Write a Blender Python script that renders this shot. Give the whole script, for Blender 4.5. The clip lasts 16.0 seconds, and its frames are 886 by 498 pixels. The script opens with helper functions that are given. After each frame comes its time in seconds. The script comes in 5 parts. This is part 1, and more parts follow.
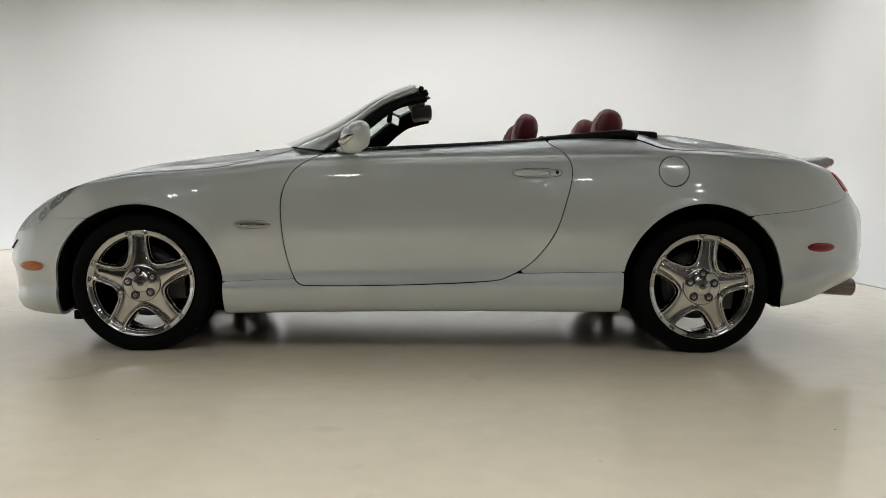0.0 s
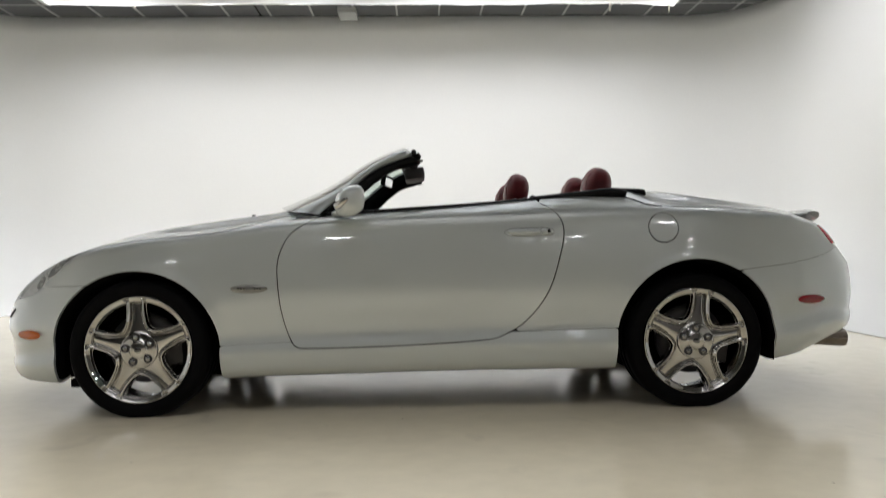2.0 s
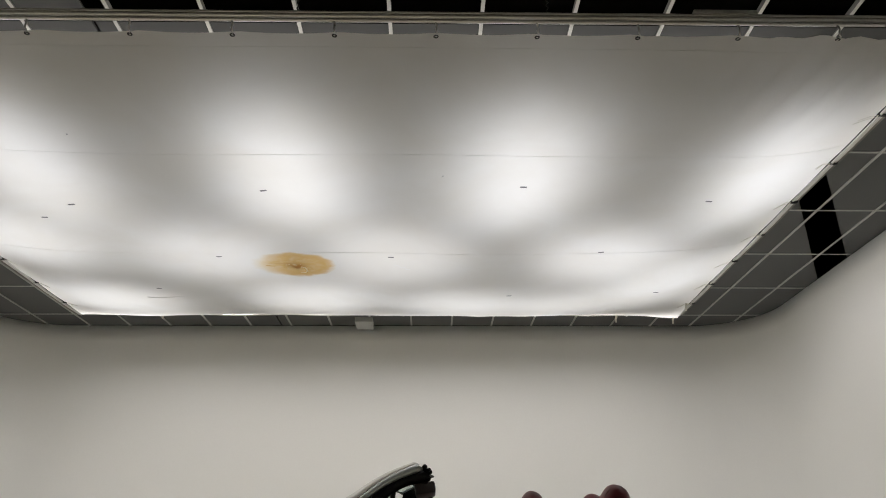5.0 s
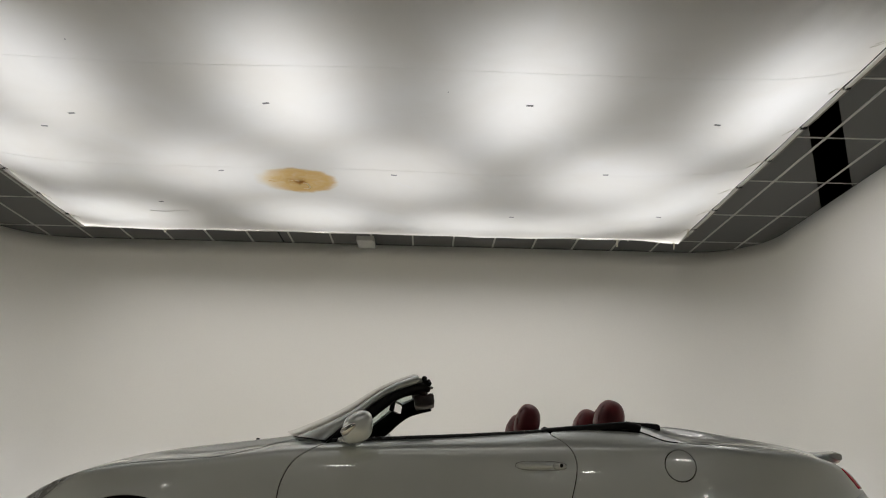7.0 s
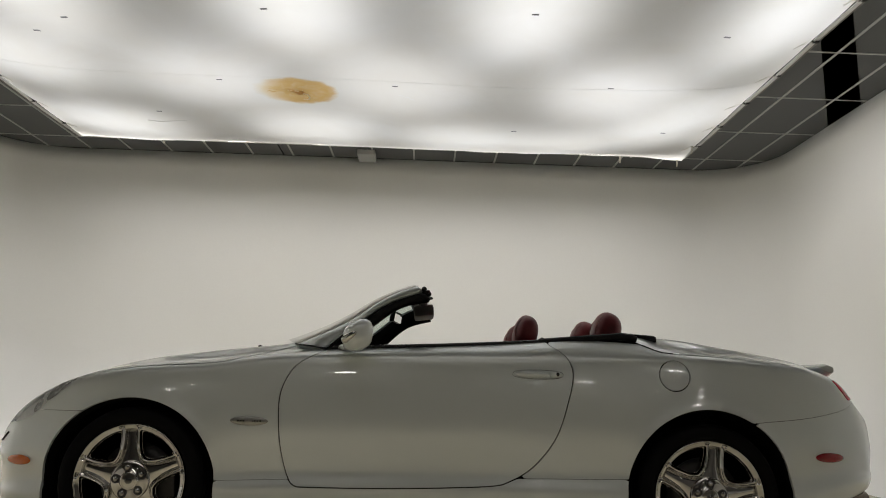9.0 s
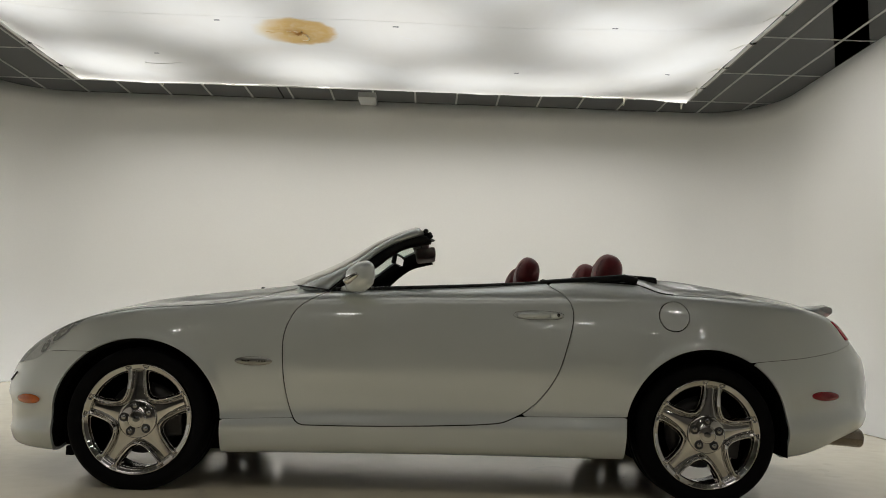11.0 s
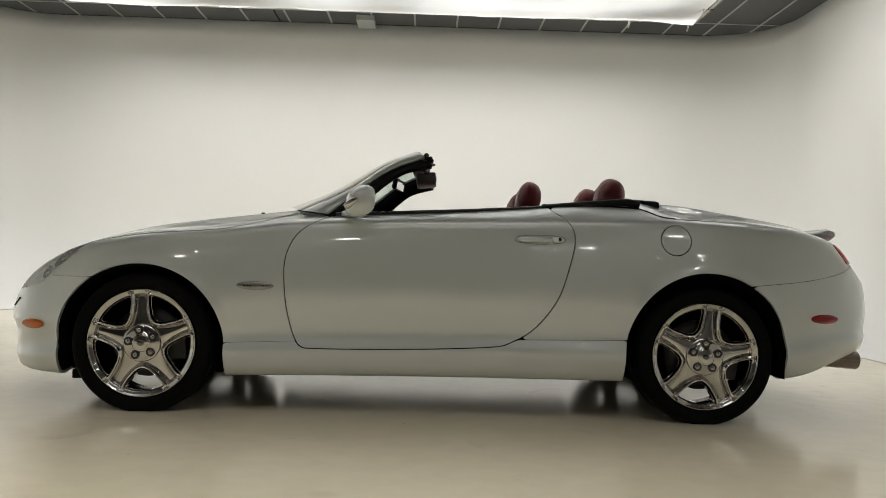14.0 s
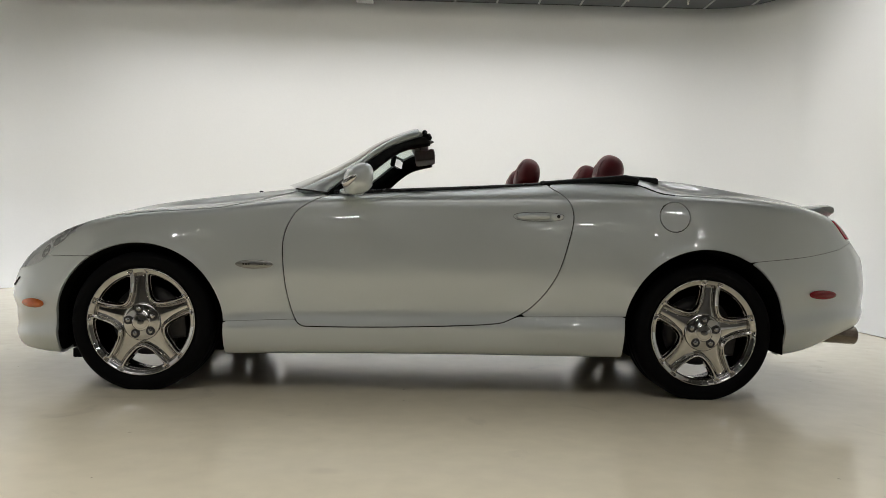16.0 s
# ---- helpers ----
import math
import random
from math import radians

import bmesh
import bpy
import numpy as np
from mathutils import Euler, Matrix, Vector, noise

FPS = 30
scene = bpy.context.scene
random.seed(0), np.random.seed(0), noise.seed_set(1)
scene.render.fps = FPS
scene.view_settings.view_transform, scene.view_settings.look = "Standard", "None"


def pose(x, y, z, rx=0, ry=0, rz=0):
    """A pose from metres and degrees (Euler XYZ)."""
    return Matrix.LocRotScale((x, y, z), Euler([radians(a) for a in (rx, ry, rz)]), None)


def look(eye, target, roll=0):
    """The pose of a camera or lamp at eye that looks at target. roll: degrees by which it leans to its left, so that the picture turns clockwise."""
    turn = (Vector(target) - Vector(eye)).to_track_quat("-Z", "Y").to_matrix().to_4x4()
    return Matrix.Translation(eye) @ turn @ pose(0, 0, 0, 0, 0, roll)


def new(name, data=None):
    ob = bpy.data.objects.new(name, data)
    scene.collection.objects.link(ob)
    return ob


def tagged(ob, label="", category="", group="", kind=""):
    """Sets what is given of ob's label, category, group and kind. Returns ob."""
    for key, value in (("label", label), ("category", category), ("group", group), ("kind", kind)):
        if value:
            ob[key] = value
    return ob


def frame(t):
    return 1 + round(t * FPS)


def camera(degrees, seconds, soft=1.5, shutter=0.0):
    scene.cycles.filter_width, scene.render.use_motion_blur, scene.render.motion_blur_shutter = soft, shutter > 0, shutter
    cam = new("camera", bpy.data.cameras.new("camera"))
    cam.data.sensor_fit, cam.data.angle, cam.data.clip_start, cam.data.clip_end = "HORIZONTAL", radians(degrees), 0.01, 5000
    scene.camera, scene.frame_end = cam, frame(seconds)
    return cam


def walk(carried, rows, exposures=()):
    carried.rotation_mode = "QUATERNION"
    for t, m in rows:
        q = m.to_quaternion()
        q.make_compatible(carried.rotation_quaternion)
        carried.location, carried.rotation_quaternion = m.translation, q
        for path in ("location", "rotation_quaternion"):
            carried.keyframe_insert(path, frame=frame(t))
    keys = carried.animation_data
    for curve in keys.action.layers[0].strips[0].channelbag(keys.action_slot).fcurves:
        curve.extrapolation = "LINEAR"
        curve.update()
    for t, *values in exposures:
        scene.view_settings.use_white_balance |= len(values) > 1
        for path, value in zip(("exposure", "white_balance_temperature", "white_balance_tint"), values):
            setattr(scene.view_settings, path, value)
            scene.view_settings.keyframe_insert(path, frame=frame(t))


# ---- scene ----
cam = camera(59.86, 16.0, soft=0.68, shutter=0.4)
PATH = [
    (0, (0.008, -4.438, 0.756), (0.053, -2.444, 0.605), 0.5),
    (0.5, (0.011, -4.449, 0.759), (0.056, -2.455, 0.619), 0.29),
    (1, (0.009, -4.464, 0.765), (0.06, -2.469, 0.631), 0.2),
    (1.5, (0.008, -4.474, 0.771), (0.067, -2.479, 0.646), -0.11),
    (2, (0.007, -4.483, 0.78), (0.066, -2.484, 0.773), -0.76),
    (2.5, (0.011, -4.486, 0.799), (0.062, -2.503, 1.053), -1.17),
    (3, (0.009, -4.496, 0.817), (0.06, -2.566, 1.342), -1.05),
    (3.5, (0.011, -4.515, 0.831), (0.057, -2.646, 1.541), -0.94),
    (3.7, (0.012, -4.523, 0.838), (0.057, -2.674, 1.597), -0.93),
    (5.8, (0.003, -4.511, 0.81), (0.033, -2.648, 1.536), 0.36),
    (6, (-0.002, -4.508, 0.804), (0.03, -2.635, 1.506), 0.5),
    (6.5, (0.003, -4.499, 0.793), (0.032, -2.603, 1.429), 0.86),
    (7, (0.002, -4.492, 0.793), (0.031, -2.574, 1.357), 1.14),
    (7.5, (-0.002, -4.481, 0.782), (0.03, -2.546, 1.287), 1.41),
    (8, (0.001, -4.474, 0.776), (0.033, -2.525, 1.227), 1.61),
    (8.5, (0.001, -4.481, 0.778), (0.035, -2.521, 1.174), 1.72),
    (9, (0.004, -4.472, 0.77), (0.037, -2.504, 1.124), 1.77),
    (9.2, (0.004, -4.472, 0.768), (0.037, -2.501, 1.106), 1.7),
    (11.5, (0.007, -4.469, 0.75), (0.04, -2.477, 0.93), 1.7),
    (12, (0.008, -4.463, 0.747), (0.042, -2.468, 0.892), 1.71),
    (12.5, (0.009, -4.457, 0.745), (0.043, -2.46, 0.856), 1.68),
    (13, (0.005, -4.453, 0.744), (0.041, -2.455, 0.823), 1.68),
    (13.5, (0.004, -4.448, 0.741), (0.04, -2.449, 0.792), 1.63),
    (14, (0.006, -4.446, 0.735), (0.042, -2.446, 0.764), 1.54),
    (14.5, (0.006, -4.446, 0.734), (0.043, -2.447, 0.743), 1.46),
    (15, (0.006, -4.445, 0.735), (0.045, -2.445, 0.727), 1.38),
    (15.5, (0.01, -4.443, 0.739), (0.047, -2.443, 0.717), 1.31),
    (16, (0.013, -4.445, 0.742), (0.05, -2.446, 0.709), 1.26),
]
EXPOSE = [(0, 0.62, 6290, 13), (1.5, 0.64, 6290, 13), (2, 0.74, 6240, 13), (2.5, 0.27, 6140, 13.3), (3, -0.12, 6140, 13.7), (3.5, -0.1, 6240, 14), (6, -0.05, 6800, 13), (7, -0.12, 6760, 12.7), (9, 0.02, 6720, 12), (11.5, 0.17, 6740, 10.5), (12.5, 0.36, 6740, 10.7), (14.5, 0.52, 6590, 11), (16, 0.56, 6390, 12)]
walk(cam, [(t, look(eye, target, roll)) for t, eye, target, roll in PATH], EXPOSE)

# ---- world and lamps ----
ROOM = pose(0, 0, 0, 0, 0, 0.16)         # the car is parked square to the studio
CEIL, CLOTH = 4.173, 3.76                 # heights of the tile ceiling and of the cloth's edge

world = bpy.data.worlds.new("world")
scene.world = world
world.use_nodes = True
world.node_tree.nodes["Background"].inputs[0].default_value = (0.9, 0.95, 1.0, 1)
world.node_tree.nodes["Background"].inputs[1].default_value = 0.0


def area(name, m, w, h, watts, color=(1, 1, 1), shape="RECTANGLE"):
    d = bpy.data.lights.new(name, "AREA")
    d.shape, d.size, d.energy, d.color = shape, w, watts, color
    if shape in ("RECTANGLE", "ELLIPSE"):
        d.size_y = h
    ob = new(name, d)
    ob.matrix_world = m
    return ob


# lamps above the stretched cloth in three rows, shining down: place, size and watts
POOLS = [(-3.08, 0.78, 0.82, 2.0, 9.6), (-1.12, 0.88, 0.82, 1.95, 11.0), (0.71, 0.86, 0.82, 1.95, 11.0), (2.64, 0.94, 0.60, 2.0, 9.2),
         (-3.80, 2.20, 1.2, 1.3, 8.0), (-2.15, 2.45, 1.3, 1.4, 8.0), (-0.33, 2.50, 1.35, 1.5, 8.6), (1.70, 2.50, 1.3, 1.4, 8.6), (2.75, 3.00, 0.7, 0.9, 3.0),
         (-3.60, 4.05, 1.4, 1.2, 8.6), (-1.32, 3.88, 1.3, 1.2, 7.6), (0.35, 4.10, 1.3, 1.0, 6.4), (1.50, 4.15, 1.0, 0.9, 4.6), (2.45, 3.65, 1.0, 1.0, 5.0)]
for u, v, du, dv, watts in POOLS:
    lamp = area("cloth_lamp", ROOM @ pose(u, v, CEIL - 0.05), du, dv, watts, (0.915, 0.952, 1.0), "ELLIPSE")
    lamp.data.spread = radians(172)
# rows of tubes over the cloth's far and outer edges, whose light also falls down the walls
for u, v, rx, rz, size, watts, wide in ((-0.65, 5.10, 10, 0, 8.6, 63, 132), (3.44, 2.05, -22, 90, 5.2, 31, 160), (-4.70, 2.15, 11, 90, 5.2, 36, 132)):
    area("edge_lamp", ROOM @ pose(u, v, CEIL - 0.06, 0, 0, rz) @ pose(0, 0, 0, rx), size, 0.10, watts, (1.0, 0.995, 0.985)).data.spread = radians(wide)
# unseen fill lamp added over the cloth's front edge, to brighten the open grid
area("grid_fill_lamp", ROOM @ pose(-0.6, 0.30, CLOTH + 0.10, 0, 0, 0) @ pose(0, 0, 0, -135), 6.4, 0.08, 9, (1.0, 0.99, 0.97)).data.spread = radians(120)
# unseen fill lamps added under the hall ceiling, open side, for car and floor
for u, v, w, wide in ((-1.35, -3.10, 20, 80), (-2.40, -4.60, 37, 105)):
    area("hall_fill_lamp", ROOM @ pose(u, v, CEIL - 0.06), 7.4, 0.80, w, (1.0, 0.98, 0.94)).data.spread = radians(wide)
# small panels deep in the hall
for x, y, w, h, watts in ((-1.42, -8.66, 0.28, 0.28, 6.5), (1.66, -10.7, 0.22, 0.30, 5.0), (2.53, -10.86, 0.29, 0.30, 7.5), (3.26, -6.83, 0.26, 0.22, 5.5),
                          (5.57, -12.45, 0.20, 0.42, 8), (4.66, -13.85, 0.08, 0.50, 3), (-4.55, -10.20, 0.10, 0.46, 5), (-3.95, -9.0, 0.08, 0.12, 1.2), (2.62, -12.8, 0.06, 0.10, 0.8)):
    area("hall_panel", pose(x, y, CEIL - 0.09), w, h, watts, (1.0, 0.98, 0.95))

# ---- materials ----


def mat(name, color, rough=0.5, metal=0.0, coat=0.0, vary=0.06, scale=3.0, fine=60.0, bump=0.0, bump_scale=200.0, spec=0.5):
    """A surface with broad blotches and fine grain in colour and gloss."""
    m = bpy.data.materials.new(name)
    m.use_nodes = True
    nt = m.node_tree
    n, l = nt.nodes, nt.links
    b = n["Principled BSDF"]
    b.inputs["Metallic"].default_value = metal
    b.inputs["Coat Weight"].default_value = coat
    b.inputs["Coat Roughness"].default_value = 0.03
    b.inputs["Specular IOR Level"].default_value = spec
    tc = n.new("ShaderNodeTexCoord")
    a = n.new("ShaderNodeTexNoise")
    a.inputs["Scale"].default_value, a.inputs["Detail"].default_value = scale, 4
    c = n.new("ShaderNodeTexNoise")
    c.inputs["Scale"].default_value, c.inputs["Detail"].default_value = fine, 3
    l.new(tc.outputs["Object"], a.inputs["Vector"])
    l.new(tc.outputs["Object"], c.inputs["Vector"])
    add = n.new("ShaderNodeMath")
    add.operation = "ADD"
    l.new(a.outputs["Fac"], add.inputs[0])
    l.new(c.outputs["Fac"], add.inputs[1])
    ramp = n.new("ShaderNodeMapRange")
    ramp.inputs["From Min"].default_value, ramp.inputs["From Max"].default_value = 0.6, 1.4
    ramp.inputs["To Min"].default_value, ramp.inputs["To Max"].default_value = 1 - vary, 1 + vary
    l.new(add.outputs[0], ramp.inputs["Value"])
    mul = n.new("ShaderNodeVectorMath")
    mul.operation = "SCALE"
    mul.inputs[0].default_value = color
    l.new(ramp.outputs[0], mul.inputs["Scale"])
    l.new(mul.outputs[0], b.inputs["Base Color"])
    rr = n.new("ShaderNodeMath")
    rr.operation = "MULTIPLY"
    rr.inputs[1].default_value = rough
    l.new(ramp.outputs[0], rr.inputs[0])
    l.new(rr.outputs[0], b.inputs["Roughness"])
    if bump:
        t = n.new("ShaderNodeTexNoise")
        t.inputs["Scale"].default_value, t.inputs["Detail"].default_value = bump_scale, 3
        l.new(tc.outputs["Object"], t.inputs["Vector"])
        bp = n.new("ShaderNodeBump")
        bp.inputs["Strength"].default_value, bp.inputs["Distance"].default_value = bump, 0.002
        l.new(t.outputs["Fac"], bp.inputs["Height"])
        l.new(bp.outputs[0], b.inputs["Normal"])
    return m


PAINT = mat("pearl_white_paint", (0.660, 0.702, 0.700), 0.28, metal=0.24, coat=1.0, vary=0.012, scale=2, fine=900)
RUBBER = mat("tyre_rubber", (0.005, 0.005, 0.0055), 0.66, vary=0.2, scale=12, bump=0.15, spec=0.06)
CHROME = mat("chrome", (0.60, 0.59, 0.57), 0.022, metal=1.0, vary=0.03, scale=9)
# chrome with shade put into its colour; also for emblem and lettering
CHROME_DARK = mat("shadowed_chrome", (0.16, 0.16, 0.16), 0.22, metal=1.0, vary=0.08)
NUT = mat("wheel_nut_steel", (0.34, 0.335, 0.33), 0.16, metal=1.0, vary=0.06)
STEEL = mat("brake_steel", (0.055, 0.053, 0.052), 0.45, metal=0.7, vary=0.15)
BLACK = mat("black_trim", (0.009, 0.009, 0.010), 0.5, vary=0.15, bump=0.1, spec=0.2)
GLOSSBLACK = mat("black_seal", (0.010, 0.010, 0.011), 0.28, vary=0.1)
WELL = mat("underbody_black", (0.005, 0.005, 0.005), 0.85, vary=0.3, spec=0.04)
LEATHER = mat("red_leather", (0.20, 0.020, 0.026), 0.42, vary=0.14, scale=14, bump=0.35, bump_scale=380)
LEATHER2 = mat("red_leather_side", (0.15, 0.016, 0.021), 0.45, vary=0.14, scale=14, bump=0.35, bump_scale=380)
THREAD = mat("seam_thread", (0.24, 0.06, 0.06), 0.7)
GREYTRIM = mat("grey_visor_vinyl", (0.15, 0.146, 0.142), 0.6, vary=0.08, bump=0.2)
AMBER = mat("amber_lens", (0.62, 0.13, 0.01), 0.15, coat=0.6, vary=0.08, scale=30)
RED = mat("red_lens", (0.27, 0.004, 0.009), 0.22, coat=0.15, vary=0.08, scale=30)
TAILRED = mat("bright_red_lens", (0.55, 0.012, 0.03), 0.12, coat=0.6, vary=0.08, scale=30)
BADGE = mat("satin_badge_metal", (0.33, 0.33, 0.31), 0.3, metal=0.85, vary=0.1, scale=40)
LAMPGREY = mat("grey_lamp_inside", (0.58, 0.58, 0.57), 0.25, metal=0.3, vary=0.25, scale=50)
TAILPIPE = mat("tarnished_steel", (0.20, 0.17, 0.14), 0.22, metal=1.0, vary=0.15, scale=20)
LAMPIN = mat("lamp_reflector", (0.94, 0.94, 0.93), 0.35, metal=0.0, vary=0.12, scale=18)


def glass(name, tint=(0.90, 0.95, 0.93), rough=0.0):
    m = bpy.data.materials.new(name)
    m.use_nodes = True
    n, l = m.node_tree.nodes, m.node_tree.links
    n.remove(n["Principled BSDF"])
    tr, gl, mx, fr = n.new("ShaderNodeBsdfTransparent"), n.new("ShaderNodeBsdfGlossy"), n.new("ShaderNodeMixShader"), n.new("ShaderNodeFresnel")
    tr.inputs[0].default_value = (*tint, 1)
    gl.inputs["Roughness"].default_value = rough
    fr.inputs["IOR"].default_value = 1.5
    l.new(fr.outputs[0], mx.inputs[0])
    l.new(tr.outputs[0], mx.inputs[1])
    l.new(gl.outputs[0], mx.inputs[2])
    l.new(mx.outputs[0], n["Material Output"].inputs["Surface"])
    return m


GLASS = glass("windscreen_glass", (0.72, 0.81, 0.77))
LENS = glass("clear_lens", (0.985, 0.99, 0.985))
MIRROR = mat("mirror_glass", (0.85, 0.86, 0.86), 0.02, metal=1.0, vary=0.0)


def wall_material():
    m = mat("white_studio_paint", (0.84, 0.84, 0.815), 0.55, vary=0.015, scale=0.7, fine=40, bump=0.05, bump_scale=60)
    return m


def floor_material():
    """Cream sealed floor: glossy, with scuffs, faint grey stains and small marks."""
    m = mat("sealed_floor", (0.83, 0.755, 0.575), 0.15, vary=0.06, scale=0.8, fine=9, spec=0.62)
    nt = m.node_tree
    n, l = nt.nodes, nt.links
    b = n["Principled BSDF"]
    tc = n.new("ShaderNodeTexCoord")
    old = b.inputs["Base Color"].links[0].from_socket
    s = n.new("ShaderNodeTexNoise")
    s.inputs["Scale"].default_value, s.inputs["Detail"].default_value, s.inputs["Distortion"].default_value = 2.3, 7, 1.2
    l.new(tc.outputs["Object"], s.inputs["Vector"])
    r = n.new("ShaderNodeValToRGB")
    r.color_ramp.elements[0].position, r.color_ramp.elements[1].position = 0.66, 0.78
    r.color_ramp.elements[0].color, r.color_ramp.elements[1].color = (0, 0, 0, 1), (1, 1, 1, 1)
    l.new(s.outputs["Fac"], r.inputs[0])
    mx = n.new("ShaderNodeMix")
    mx.data_type = "RGBA"
    mx.inputs["B"].default_value = (0.42, 0.38, 0.31, 1)
    k = n.new("ShaderNodeMath")
    k.operation = "MULTIPLY"
    k.inputs[1].default_value = 0.35
    l.new(r.outputs[0], k.inputs[0])
    l.new(k.outputs[0], mx.inputs["Factor"])
    l.new(old, mx.inputs["A"])
    l.new(mx.outputs["Result"], b.inputs["Base Color"])
    # long drag smears and rare small dark specks and scratches
    def layer(scale, cell, near, keep, color, amount):
        mp = n.new("ShaderNodeMapping")
        mp.inputs["Scale"].default_value = scale
        l.new(tc.outputs["Object"], mp.inputs["Vector"])
        vo = n.new("ShaderNodeTexVoronoi")
        vo.inputs["Scale"].default_value = cell
        wb = n.new("ShaderNodeTexNoise")
        wb.inputs["Scale"].default_value, wb.inputs["Detail"].default_value = cell * 6, 3
        l.new(mp.outputs[0], wb.inputs["Vector"])
        sm = n.new("ShaderNodeVectorMath")
        sm.operation = "MULTIPLY_ADD"
        sm.inputs[1].default_value = (0.10 / cell,) * 3
        l.new(wb.outputs["Color"], sm.inputs[0])
        l.new(mp.outputs[0], sm.inputs[2])
        l.new(sm.outputs[0], vo.inputs["Vector"])
        a = n.new("ShaderNodeMapRange")
        a.inputs["From Min"].default_value, a.inputs["From Max"].default_value = near, near * 0.3
        l.new(vo.outputs["Distance"], a.inputs["Value"])
        g = n.new("ShaderNodeMath")
        g.operation = "GREATER_THAN"
        g.inputs[1].default_value = keep
        l.new(vo.outputs["Color"], g.inputs[0])
        f = n.new("ShaderNodeMath")
        f.operation = "MULTIPLY"
        l.new(a.outputs[0], f.inputs[0])
        l.new(g.outputs[0], f.inputs[1])
        f2 = n.new("ShaderNodeMath")
        f2.operation = "MULTIPLY"
        f2.inputs[1].default_value = amount
        l.new(f.outputs[0], f2.inputs[0])
        x = n.new("ShaderNodeMix")
        x.data_type = "RGBA"
        x.inputs["B"].default_value = color
        l.new(f2.outputs[0], x.inputs["Factor"])
        l.new(b.inputs["Base Color"].links[0].from_socket, x.inputs["A"])
        l.new(x.outputs["Result"], b.inputs["Base Color"])

    layer((1, 1, 1), 5.2, 0.030, 0.35, (0.06, 0.05, 0.045, 1), 0.85)
    layer((0.9, 1.3, 1), 5.3, 0.050, 0.62, (0.22, 0.19, 0.15, 1), 0.6)
    layer((0.7, 1.2, 1), 2.1, 0.11, 0.55, (0.46, 0.38, 0.29, 1), 0.16)
    layer((0.35, 0.9, 1), 0.9, 0.34, 0.45, (0.62, 0.50, 0.39, 1), 0.30)
    w = n.new("ShaderNodeTexNoise")
    w.inputs["Scale"].default_value, w.inputs["Detail"].default_value = 5, 5
    l.new(tc.outputs["Object"], w.inputs["Vector"])
    bp = n.new("ShaderNodeBump")
    bp.inputs["Strength"].default_value, bp.inputs["Distance"].default_value = 0.12, 0.004
    l.new(w.outputs["Fac"], bp.inputs["Height"])
    l.new(bp.outputs[0], b.inputs["Normal"])
    return m


